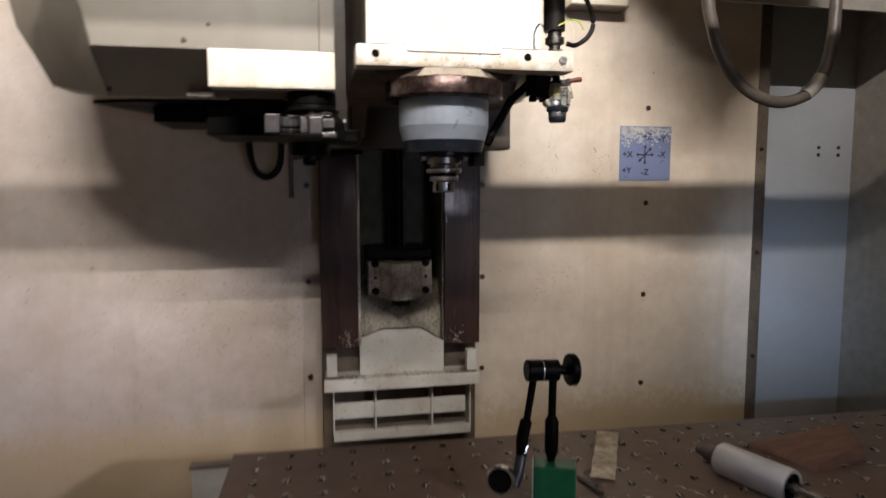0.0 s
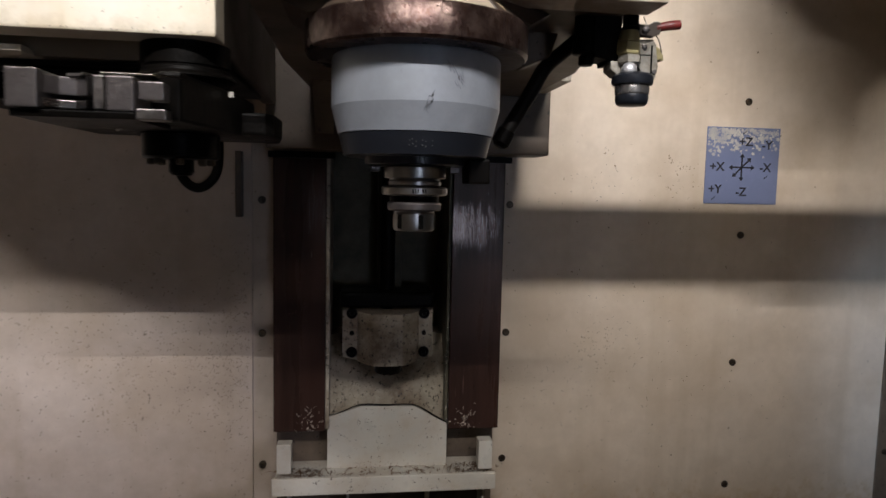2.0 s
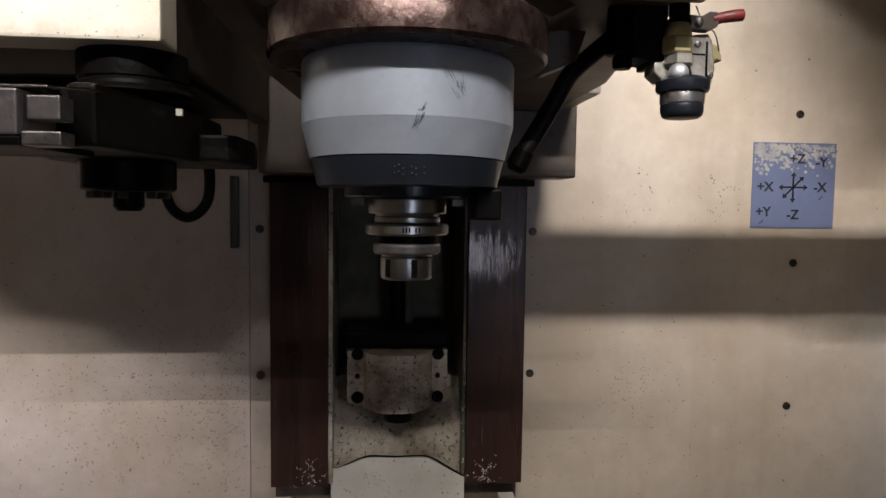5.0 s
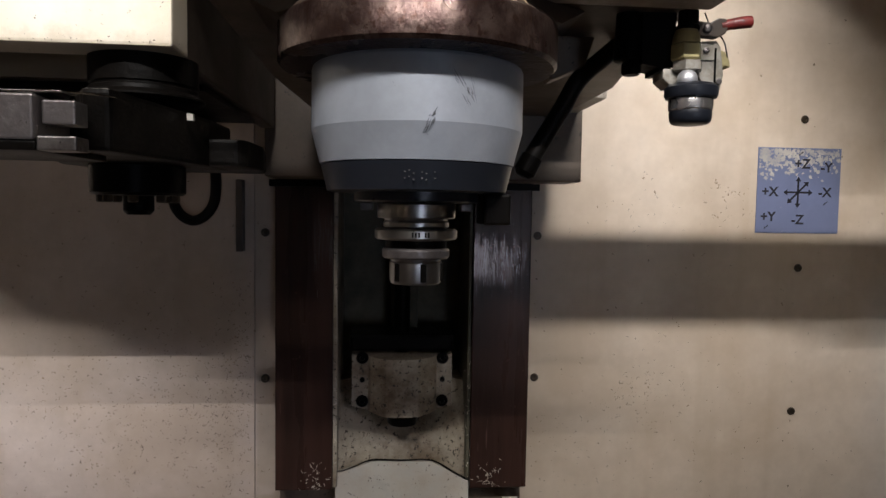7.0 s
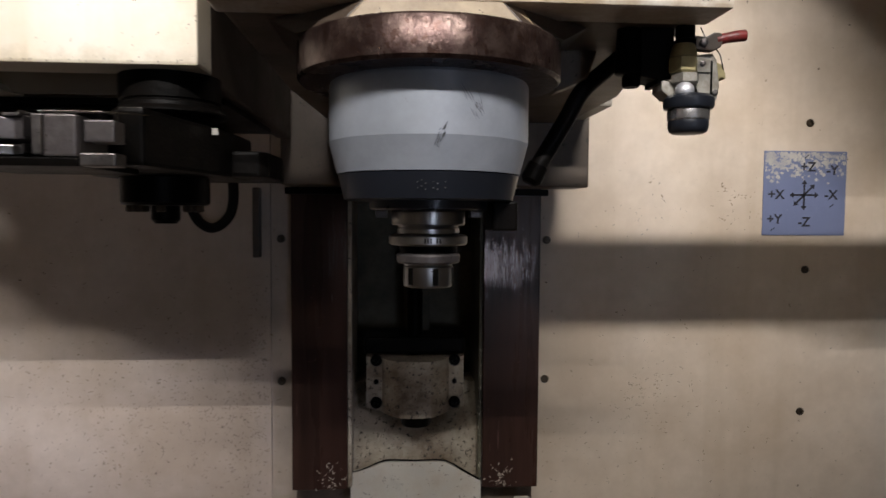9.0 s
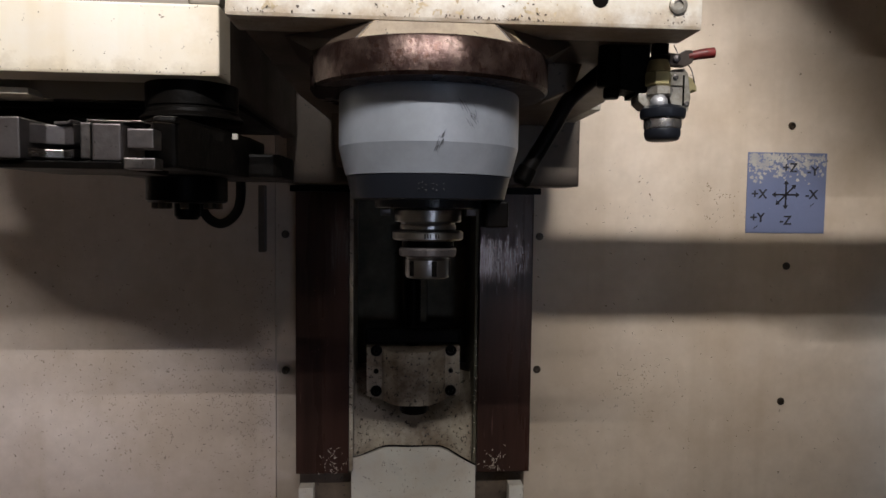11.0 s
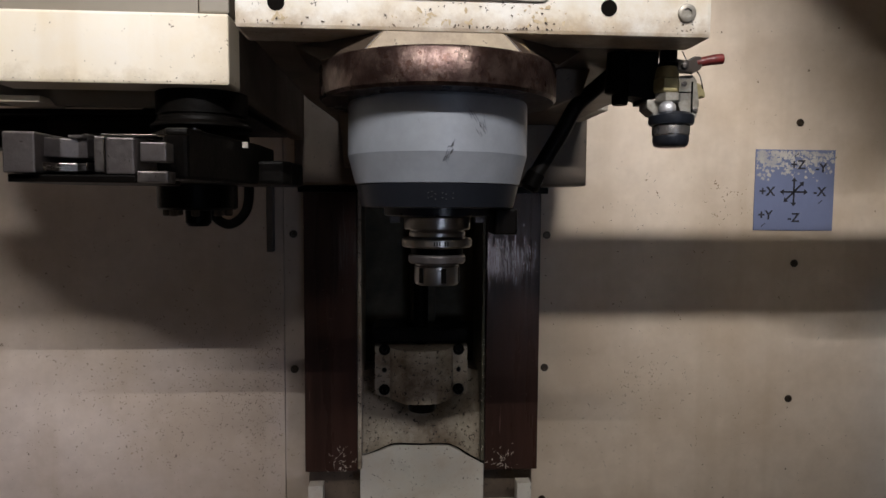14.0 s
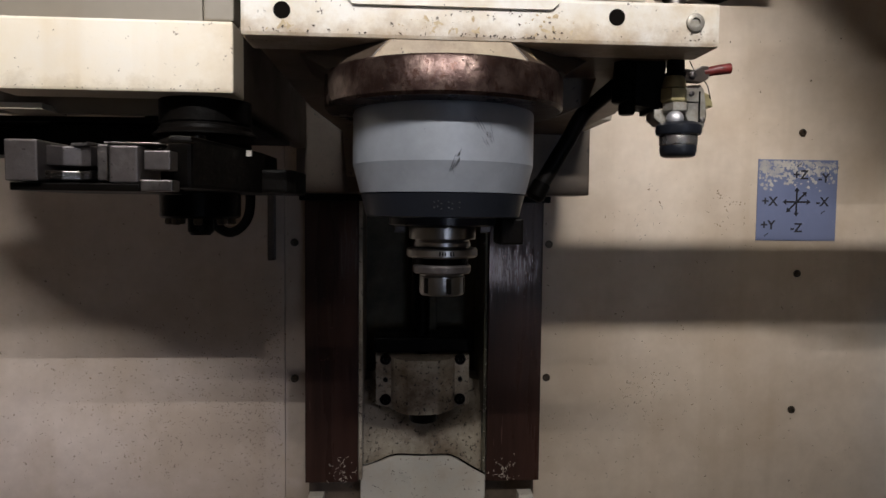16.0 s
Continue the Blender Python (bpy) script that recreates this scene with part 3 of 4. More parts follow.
nut = part("collet_nut", lathe([(0.0190, 1.3921), (0.0186, 1.3905), (0.0195, 1.3898), (0.0195, 1.3770), (0.0189, 1.3748), (0.0176, 1.3738), (0.012, 1.3735), (0.011, 1.378), (0, 1.378)], (SX, SY, 0), seg=72), TOOLSTEEL, tool, "bright collet nut", smooth=25)
for k in range(6):
    a = radians(-90 + 14 + 60 * k)
    bm = boxed(-0.0022, 0.0022, -0.0004, 0.0002, 1.3762, 1.3892)
    bm.transform(Matrix.Translation((SX + 0.0195 * math.cos(a), SY + 0.0195 * math.sin(a), 0)) @ Matrix.Rotation(a + radians(90), 4, "Z"))
    part("spanner_slot", bm, BLACK, nut, "dark spanner slot")
# stamped marks on the flange, illegible
for k in (0, 1, 2, 4, 5):
    a = radians(-97 + 4.2 * k)
    bm = boxed(-0.0006, 0.0006, -0.0003, 0.0002, 1.4088, 1.4124)
    bm.transform(Matrix.Translation((SX + 0.0307 * math.cos(a), SY + 0.0307 * math.sin(a), 0)) @ Matrix.Rotation(a + radians(90), 4, "Z"))
    part("stamped_mark", bm, BLACK, tool)

# ---- coolant valve and nozzle ----
NX, NY = 0.189, 1.65
valve = thing("coolant_valve", (NX, NY, 1.4985), "coolant ball valve with brass body, swivel nozzle and red lever", "valve")
part("stem", lathe([(0.0082, 1.5600), (0.0082, 1.5630), (0.0072, 1.5640), (0.0072, 1.5735)], (NX - 0.003, NY, 0), seg=20), BLACK, valve, "oily black stem", smooth=30)
part("brass_dome", lathe([(0.0098, 1.5505), (0.0098, 1.5530), (0.0090, 1.5565), (0.0078, 1.5600), (0.0060, 1.5610)], (NX - 0.004, NY, 0), seg=28), BRASS, valve, "tarnished brass dome", smooth=40)
part("brass_body", lathe([(0.0100, 1.5504), (0.0112, 1.5492), (0.0112, 1.5395), (0.0100, 1.5383)], (NX - 0.004, NY, 0), seg=6), BRASS, valve, "tarnished brass hexagon body")
part("hex_adapter", lathe([(0.0098, 1.5382), (0.0108, 1.5375), (0.0108, 1.5315), (0.0085, 1.5305)], (NX - 0.0025, NY, 0), seg=6), ZINC, valve, "pale zinc hexagon")
part("ball", lathe([(0.0, 1.5312)] + [(0.0072 * math.sin(a), 1.5245 + 0.0068 * math.cos(a)) for a in (0.5, 0.9, 1.3, 1.7, 2.1, 2.5)], (NX - 0.005, NY - 0.006, 0), seg=24), ALU, valve, "bright swivel ball", smooth=60)
part("clamp_block", prism([(NX - 0.0195, 1.5335), (NX - 0.006, 1.5335), (NX - 0.006, 1.5215), (NX - 0.013, 1.5205), (NX - 0.0195, 1.5260)], "y", NY + 0.002, NY + 0.022, bevel=0.0012), ZINC, valve, "zinc clamp jaw")
part("clamp_block", prism([(NX + 0.0065, 1.5535), (NX + 0.0200, 1.5550), (NX + 0.0235, 1.5500), (NX + 0.0262, 1.5300), (NX + 0.0240, 1.5185), (NX + 0.0120, 1.5190), (NX + 0.0065, 1.5300)], "y", NY + 0.002, NY + 0.022, bevel=0.0015), ZINC, valve, "zinc clamp block")
part("clamp_slot", boxed(NX + 0.0185, NX + 0.0198, NY + 0.0012, NY + 0.0022, 1.5230, 1.5490), BLACK, valve, "dark slot in the clamp block")
part("clamp_slot", boxed(NX + 0.0080, NX + 0.0180, NY + 0.0012, NY + 0.0022, 1.5395, 1.5402), BLACK, valve, "dark slot in the clamp block")
for dx, z in ((0.0120, 1.5470), (0.0222, 1.5250)):
    part("clamp_screw", lathe([(0.0022, 0), (0.0022, 0.0015), (0.0010, 0.0018), (0, 0.0012)], (NX + dx, NY + 0.002, z), "y", 12), DULL, valve, smooth=40)
part("clamp_wing", prism([(NX + 0.0235, 1.5500), (NX + 0.0290, 1.5475), (NX + 0.0325, 1.5410), (NX + 0.0330, 1.5365), (NX + 0.0290, 1.5375), (NX + 0.0245, 1.5340)], "y", NY + 0.006, NY + 0.016, bevel=0.001), BRASS, valve, "stained wing of the clamp")
part("nozzle_ring", lathe([(0.0120, 1.5225), (0.0160, 1.5215), (0.0186, 1.5190), (0.0188, 1.5140), (0.0178, 1.5118), (0.0150, 1.5112)], (NX + 0.001, NY, 0), seg=40), NAVY, valve, "dark ring nut", smooth=40)
part("nozzle", lathe([(0.0152, 1.5112), (0.0156, 1.5095), (0.0154, 1.5035), (0.0146, 1.5025)], (NX + 0.001, NY, 0), seg=40), BARREL, valve, "polished nozzle barrel", smooth=30)
part("nozzle_cap", lathe([(0.0147, 1.5025), (0.0150, 1.5010), (0.0148, 1.4975), (0.0138, 1.4945), (0.0118, 1.4932), (0.0, 1.4930)], (NX + 0.001, NY, 0), seg=32), NAVY, valve, "dark nozzle cap", smooth=40)
part("lever_arm", prism([(NX + 0.003, 1.5560), (NX + 0.018, 1.5552), (NX + 0.0235, 1.5580), (NX + 0.0265, 1.5650), (NX + 0.0230, 1.5690), (NX + 0.0180, 1.5690), (NX + 0.012, 1.5655), (NX + 0.003, 1.5665)], "y", NY - 0.004, NY + 0.004, bevel=0.001), DARKBROWN, valve, "grimy dark red lever arm")
part("lever_pivot", lathe([(0.0030, 0), (0.0030, 0.0020), (0.0018, 0.0026), (0, 0.0026)], (NX + 0.0095, NY - 0.004, 1.5610), "y", 14), DULL, valve, smooth=40)
part("lever_grip", tube([(NX + 0.0205, NY - 0.001, 1.5636), (NX + 0.028, NY - 0.001, 1.5655), (NX + 0.036, NY - 0.002, 1.5668), (NX + 0.0435, NY - 0.002, 1.5678)], [0.0036, 0.0040, 0.0042, 0.0044, 0.0044, 0.0028], 12), RED, valve, "worn red lever grip", smooth=60)
part("keeper_wire", tube([(NX + 0.009, NY, 1.5735), (NX + 0.016, NY + 0.004, 1.5650), (NX + 0.0255, NY + 0.004, 1.5560), (NX + 0.0290, NY + 0.005, 1.5480), (NX + 0.0320, NY + 0.008, 1.5400)], 0.0005, 6), STEEL, valve, "thin steel wire")
part("manifold", prism([(NX - 0.036, 1.5735), (NX - 0.010, 1.5735), (NX - 0.010, 1.5350), (NX - 0.016, 1.5345), (NX - 0.0175, 1.5310), (NX - 0.0225, 1.5310), (NX - 0.0225, 1.5345), (NX - 0.0345, 1.5365), (NX - 0.036, 1.5400)], "y", NY + 0.003, NY + 0.030, bevel=0.001), BLACK, valve, "oily black manifold")
part("plug", lathe([(0.0090, 1.5735), (0.0098, 1.5560), (0.0104, 1.5540), (0.0104, 1.5400), (0.0085, 1.5390)], (NX - 0.0425, NY + 0.012, 0), seg=16), BLACK, valve, "black plug", smooth=40)
part("plug_tip", lathe([(0.0058, 1.5390), (0.0070, 1.5375), (0.0070, 1.5310), (0.0058, 1.5295), (0, 1.5295)], (NX - 0.0400, NY + 0.012, 0), seg=16), BLACK, valve, smooth=40)

# ---- air hose beside the nose ----
hose = thing("air_hose", (0.1, 1.69, 1.45), "black rubber air hose slanting to the spindle nose", "hose")
part("hose", tube([(0.170, 1.735, 1.574), (0.150, 1.732, 1.557), (0.130, 1.73, 1.539), (0.117, 1.73, 1.516), (0.101, 1.73, 1.489), (0.086, 1.73, 1.464)], 0.0076, 14), RUBBER, hose, smooth=60)
part("end_fitting", lathe([(0.0092, -0.004), (0.0096, 0.010), (0.006, 0.014)], (0.090, 1.73, 1.470), (-0.5, 0, -1), 12), BLACK, hose, smooth=40)
part("clip", prism([(0.096, 1.572), (0.140, 1.572), (0.132, 1.548), (0.104, 1.536), (0.092, 1.552)], "y", 1.72, 1.745, bevel=0.002), DIRTY, hose, "oily hose clip")

# ---- tool changer ----
PX, PY = -0.232, 1.751
atc = thing("tool_magazine", (-0.45, 2.0, 1.54), "cream tool magazine housing with rounded cover", "tool magazine")
SIDE = [(-0.7070, 1.5738, 1.9405), (-0.7084, 1.5755, 1.94), (-0.7345, 1.6268, 1.94), (-0.7622, 1.6771, 1.94), (-0.7733, 1.7274, 1.94), (-0.785, 2.10, 1.94)]
SEAM = [(-0.578, 1.5430, 1.822), (-0.5755, 1.5605, 1.790), (-0.569, 1.6060, 1.697), (-0.5805, 1.6560, 1.697), (-0.5905, 1.6900, 1.697), (-0.600, 2.10, 1.697)]
FACE = [(1.5430, 1.820), (1.5605, 1.786), (1.6060, 1.697), (1.6560, 1.697), (1.6900, 1.697), (2.10, 1.697)]
rows = []
for (sx, sz, sy), (mx, mz, my), (fz, fy) in zip(SIDE, SEAM, FACE):
    rows.append([(-0.215, fy, fz), (-0.390, fy, fz), (mx + 0.003, my, mz), (mx - 0.003, my + 0.006, mz), (sx, sy, sz), (sx, 2.06, sz), (-0.215, 2.06, sz)])
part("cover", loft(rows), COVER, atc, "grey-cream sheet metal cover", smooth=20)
part("cover_seam", tube([(mx + 0.0005, my + 0.0015, mz) for mx, mz, my in SEAM], 0.0012, 6, smooth=1), DARKBROWN, atc, "dark folded seam of the cover")
part("cover_seam", boxed(-0.567, -0.394, 1.6955, 1.6975, 1.6050, 1.6064), DARKBROWN, atc, "dark folded seam of the cover")
part("front_housing", boxed(-0.393, -0.1885, 1.694, 1.735, 1.546, 1.6075, bevel=0.0025), CREAM, atc, "cream cast housing with rust runs")
part("side_casting", boxed(-0.2145, -0.194, 1.7355, 2.18, 1.5435, 2.1, bevel=0.003), DARKBROWN, atc, "dark brown side casting")
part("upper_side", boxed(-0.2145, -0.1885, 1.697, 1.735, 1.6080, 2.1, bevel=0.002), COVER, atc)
part("small_lip", boxed(-0.443, -0.3985, 1.79, 1.84, 1.5425, 1.549, bevel=0.001), CREAM, atc, "bright painted lip")
part("rim_plate", prism([(-0.620, 1.878), (-0.534, 1.838), (-0.20, 1.822), (-0.20, 2.06), (-0.56, 2.06), (-0.60, 1.95)], "z", 1.5355, 1.5415), BLACK, atc, "oily black rim plate")
part("pocket_block", boxed(-0.517, -0.42, 1.875, 2.05, 1.503, 1.534, bevel=0.003), BLACK, atc, "black tool pocket")
part("pocket_block", boxed(-0.419, -0.25, 1.84, 2.05, 1.478, 1.534, bevel=0.003), BLACK, atc, "black tool pocket")
part("cover_screw", lathe([(0.005, 0), (0.004, 0.003), (0, 0.003)], (-0.571, 1.800, 1.552), (-0.3, -1, -0.5), 10), DARKBOLT, atc)
part("cover_screw", lathe([(0.0045, 0), (0.004, 0.003), (0, 0.003)], (-0.4285, 1.697, 1.619), "y", 10), DARKBOLT, atc)
part("cover_screw", lathe([(0.0035, 0), (0.003, 0.002), (0, 0.002)], (-0.39, 1.697, 1.645), "y", 10), DARKBOLT, atc)

arm = thing("tool_change_arm", (PX, PY, 1.42), "black double tool change arm with steel grippers", "tool arm")
part("collar", lathe([(0.042, 1.5460), (0.042, 1.5250), (0.0405, 1.5238), (0.0405, 1.5226), (0.042, 1.5216), (0.0425, 1.5185), (0.0470, 1.5150), (0.0470, 1.5135), (0.043, 1.5115), (0.0, 1.5115)], (PX + 0.004, PY, 0), seg=64), BLACK, arm, "oily black collar", smooth=35)
part("pivot_pin", lathe([(0.0075, 1.5114), (0.0075, 1.5005), (0.006, 1.4995)], (PX + 0.004, PY - 0.026, 0), seg=20), STEEL, arm, "bright pivot pin", smooth=30)
part("arm_body", prism([(-0.212, 1.600), (-0.196, 1.600), (-0.180, 1.690), (-0.172, 1.740), (-0.170, 1.80), (-0.285, 1.80), (-0.292, 1.74), (-0.262, 1.68)], "z", 1.4605, 1.4990, bevel=0.003), BLACK, arm, "oily black arm")
part("arm_lobe", prism([(-0.175, 1.735), (-0.150, 1.735), (-0.143, 1.742), (-0.141, 1.80), (-0.150, 1.86), (-0.235, 1.86), (-0.250, 1.80)], "z", 1.4612, 1.4832, bevel=0.003), BLACK, arm, "oily black arm end")
part("lower_housing", lathe([(0.037, 1.4600), (0.037, 1.4385), (0.0345, 1.4365), (0.012, 1.4360), (0.012, 1.4240), (0.009, 1.4205), (0, 1.4205)], (PX - 0.002, PY, 0), seg=48), BLACK, arm, "black lower housing", smooth=30)
for k in range(8):
    a = 2 * math.pi * k / 8 + 0.2
    part("housing_bolt", lathe([(0.0042, 0), (0.0042, -0.005), (0.003, -0.006), (0, -0.006)], (PX - 0.002 + 0.028 * math.cos(a), PY + 0.028 * math.sin(a), 1.4365), seg=10), DARKBOLT, arm)
part("gripper_jaw", boxed(-0.2965, -0.2760, 1.545, 1.640, 1.4625, 1.4892, bevel=0.0012), GRIPSTEEL, arm, "grey steel gripper jaw")
crescent = [(-0.2790, 1.552), (-0.2700, 1.5655), (-0.2600, 1.5700), (-0.2520, 1.5660), (-0.2478, 1.556)]
part("gripper_seat", prism(crescent + [(-0.2470, 1.600), (-0.2790, 1.600)], "z", 1.4738, 1.4868, bevel=0.0008), GRIPSTEEL, arm, "worn bright gripper seat")
part("gripper_seat", prism([(x, y - 0.002) for x, y in crescent] + [(-0.2465, 1.600), (-0.2790, 1.600)], "z", 1.4640, 1.4702, bevel=0.0008), STEEL, arm, "worn bright lower gripper seat")
part("seat_step", prism([(-0.2655, 1.567), (-0.2560, 1.5655), (-0.2488, 1.5545), (-0.2470, 1.600), (-0.2655, 1.600)], "z", 1.4872, 1.4892, bevel=0.0005), GRIPSTEEL, arm)
part("gripper_post", boxed(-0.2455, -0.2352, 1.560, 1.600, 1.4640, 1.4880, bevel=0.001), DULL, arm, "dull steel post")
part("gripper_block", prism([(-0.2345, 1.552), (-0.2325, 1.549), (-0.2150, 1.549), (-0.2142, 1.552), (-0.2142, 1.590), (-0.2345, 1.590)], "z", 1.4622, 1.4864, bevel=0.0012), GRIPSTEEL, arm, "worn steel gripper block")
part("block_edge", boxed(-0.2352, -0.2346, 1.551, 1.588, 1.4632, 1.4856), STEEL, arm, "bright left edge")
part("gripper_block", boxed(-0.2138, -0.1965, 1.556, 1.572, 1.4712, 1.4842, bevel=0.0010), GRIPSTEEL, arm, "grey steel gripper block")
part("gripper_block", boxed(-0.2138, -0.1935, 1.550, 1.566, 1.4568, 1.4645, bevel=0.0010), DULL, arm, "grey steel gripper block")
part("gripper_plate", boxed(-0.2965, -0.2142, 1.550, 1.640, 1.4566, 1.4618, bevel=0.001), BLACK, arm, "oily black lower plate")
part("top_strip", prism([(-0.2390, 1.556), (-0.2030, 1.556), (-0.2010, 1.566), (-0.2150, 1.600), (-0.2390, 1.600)], "z", 1.4880, 1.4893, bevel=0.0003), STEEL, arm, "thin bright strip")
part("arm_tie", boxed(-0.2900, -0.2000, 1.6005, 1.668, 1.4622, 1.4862, bevel=0.003), BLACK, arm, "oily black arm")
part("wire", tube([(-0.203, 1.560, 1.4892), (-0.196, 1.60, 1.4935), (-0.188, 1.69, 1.4998)], 0.0006, 6), STEEL, arm, "thin steel wire")
part("sensor_tag", boxed(-0.1765, -0.1720, 1.688, 1.692, 1.4915, 1.4965), ZINC, arm, "small pale tag")
loop = thing("sensor_cable", (-0.341, 2.29, 1.40), "black cable loop hanging in front of the machine wall", "cable")
part("cable", tube([(-0.384, 2.20, 1.560), (-0.382, 2.27, 1.500), (-0.378, 2.29, 1.450), (-0.366, 2.29, 1.418), (-0.344, 2.29, 1.404), (-0.322, 2.29, 1.414), (-0.308, 2.29, 1.440), (-0.303, 2.27, 1.490), (-0.302, 2.20, 1.560)], 0.0085, 12), RUBBER, loop, smooth=60)
part("cable_holder", boxed(-0.400, -0.286, 2.06, 2.215, 1.552, 1.576, bevel=0.002), BLACK, loop, "black cable holder behind the magazine")
dog = thing("limit_dog", (-0.283, 2.37, 1.355), "dark limit switch strip fixed on the wall beside the slideway", "switch")
part("strip", boxed(-0.289, -0.277, 2.352, 2.3745, 1.350, 1.475, bevel=0.002), DARKBROWN, dog)

# ---- axis plate on the wall ----
sign = thing("axis_sign", (0.745, WY, 1.394), "worn blue axis direction plate with flaked paint on the wall", "sign")
part("plate", boxed(0.663, 0.827, WY - 0.0025, WY - 0.0002, 1.394, 1.5545, bevel=0.0004, seg=1), PLATE, sign)


def words(text, x, z, size, parent):
    cu = bpy.data.curves.new("lettering", "FONT")
    cu.body, cu.size, cu.align_x, cu.align_y, cu.extrude, cu.offset = text, size, "CENTER", "CENTER", 0.0002, 0.0006
    tmp = new("lettering", cu)
    me = bpy.data.meshes.new_from_object(tmp.evaluated_get(bpy.context.evaluated_depsgraph_get()))
    bpy.data.objects.remove(tmp)
    me.transform(Matrix.Translation((x, WY - 0.0030, z)) @ Matrix.Rotation(radians(90), 4, "X"))
    me.materials.append(INK)
    ob = new("lettering", me)
    ob.parent = parent
    ob.matrix_parent_inverse = Matrix.Translation(-Vector(parent.location))
    return ob


for text, x, z in (("+Z", 0.750, 1.524), ("-Y", 0.798, 1.518), ("+X", 0.688, 1.471), ("-X", 0.797, 1.471), ("+Y", 0.686, 1.424), ("-Z", 0.745, 1.419)):
    words(text, x, z, 0.0250, sign)
# small hand marks beside the letters, illegible
for x, z in ((0.7463, 1.5440), (0.7990, 1.4515), (0.6830, 1.4055)):
    for dx, dz in ((-0.0022, -0.0016), (0.0022, 0.0016)):
        bm = boxed(-0.0022, 0.0022, -0.0003, 0.0003, -0.0009, 0.0009)
        bm.transform(Matrix.Translation((x + dx, WY - 0.0030, z + dz)) @ Matrix.Rotation(radians(-50), 4, "Y"))
        part("pen_mark", bm, INK, sign)
CX, CZ = 0.7435, 1.471
for ang, ln in ((0, 0.021), (90, 0.021), (45, 0.021)):
    d = Vector((math.cos(radians(ang)), 0, math.sin(radians(ang))))
    q = Vector((-d.z, 0, d.x))
    bm = bmesh.new()
    o = Vector((CX, WY - 0.0032, CZ))
    for pts in ([o - d * ln - q * 0.0018, o + d * ln - q * 0.0018, o + d * ln + q * 0.0018, o - d * ln + q * 0.0018],
                [o + d * ln - q * 0.0058, o + d * (ln + 0.008), o + d * ln + q * 0.0058],
                [o - d * ln + q * 0.0058, o - d * (ln + 0.008), o - d * ln - q * 0.0058]):
        bm.faces.new([bm.verts.new(p) for p in pts])
    ext = bmesh.ops.extrude_face_region(bm, geom=bm.faces[:])
    bmesh.ops.translate(bm, verts=[v for v in ext["geom"] if isinstance(v, bmesh.types.BMVert)], vec=(0, 0.0005, 0))
    part("axis_arrow", bm, INK, sign)

# ---- conduit at the upper right ----
cond = thing("flexible_conduit", (0.745, 1.80, 1.55), "grey flexible conduit hanging in a loop with a taped joint", "conduit")
part("conduit", tube([(0.54, 1.80, 2.62), (0.544, 1.80, 1.941), (0.561, 1.80, 1.791), (0.578, 1.80, 1.711), (0.604, 1.80, 1.646), (0.651, 1.80, 1.591), (0.702, 1.80, 1.564), (0.753, 1.80, 1.558), (0.804, 1.80, 1.574), (0.843, 1.80, 1.616), (0.862, 1.80, 1.681), (0.868, 1.80, 1.771), (0.871, 1.80, 1.941), (0.87, 1.80, 2.62)], 0.0125, 14), HOSE, cond, smooth=60)
part("tape_wrap", tube([(0.804, 1.80, 1.574), (0.826, 1.80, 1.593), (0.841, 1.80, 1.613)], 0.0150, 14), TAPE, cond, "silver tape wrap", smooth=60)

# ---- table ----
TM = Matrix.Translation((-0.381, 1.755, 0.0)) @ Matrix.Rotation(radians(-1.5), 4, "Z")
table = thing("machine_table", (0.3, 1.5, 0.82), "dark oily steel machine table drilled with a grid of holes", "machine table")
bm = boxed(0, 1.75, -0.62, 0, 0.82, 0.90, bevel=0.002)
bm.transform(TM)
part("top", bm, TABLE, table)
bm = boxed(0.30, 1.30, -0.52, -0.15, 0.32, 0.82, bevel=0.004)
bm.transform(TM)
part("pedestal", bm, TABLE, table)


def on_table(u, v, z=0.90):
    return TM @ Vector((u, v, z))


bm = lathe([(0.0064, 0.0), (0.0064, 0.0006), (0.0046, 0.0002), (0.0, 0.0002)], (0, 0, 0), seg=12)
insert = bpy.data.meshes.new("threaded_hole")
bm.to_mesh(insert)
bm.free()
insert.materials.append(BLACK)
for i in range(26):
    for j in range(8):
        ob = new("threaded_hole", insert)
        ob.parent = table
        ob.matrix_parent_inverse = Matrix.Translation(-Vector(table.location))
        ob.location = on_table(0.048 + 0.0555 * i, -0.028 - 0.052 * j, 0.8999)


def chips(name, places, size, label, material, seed, lie=1.0):
    """Small curled slivers of swarf, each a bent three-sided strip."""
    rnd = random.Random(seed)
    verts, faces = [], []
    for p, nrm in places:
        nrm = Vector(nrm)
        a = nrm.orthogonal().normalized()
        a = (Matrix.Rotation(rnd.uniform(0, 6.28), 3, nrm) @ a).normalized()
        b = nrm.cross(a)
        ln, w = size * rnd.uniform(0.4, 1.5), size * rnd.uniform(0.12, 0.35)
        h = size * rnd.uniform(0.05, 0.5) * lie
        o = Vector(p)
        k = len(verts)
        for q in (o - a * ln, o - a * ln + b * w, o + nrm * h, o + nrm * h + b * w, o + a * ln * 0.9 + b * w * rnd.uniform(-2, 2), o + a * ln + b * w * 2):
            verts.append(q)
        faces += [(k, k + 1, k + 3, k + 2), (k + 2, k + 3, k + 5, k + 4)]
    me = bpy.data.meshes.new(name)
    me.from_pydata(verts, [], faces)
    me.materials.append(material)
    return tagged(new(name, me), label, "metal chips", kind="stuff")


rnd = random.Random(5)
spots = []
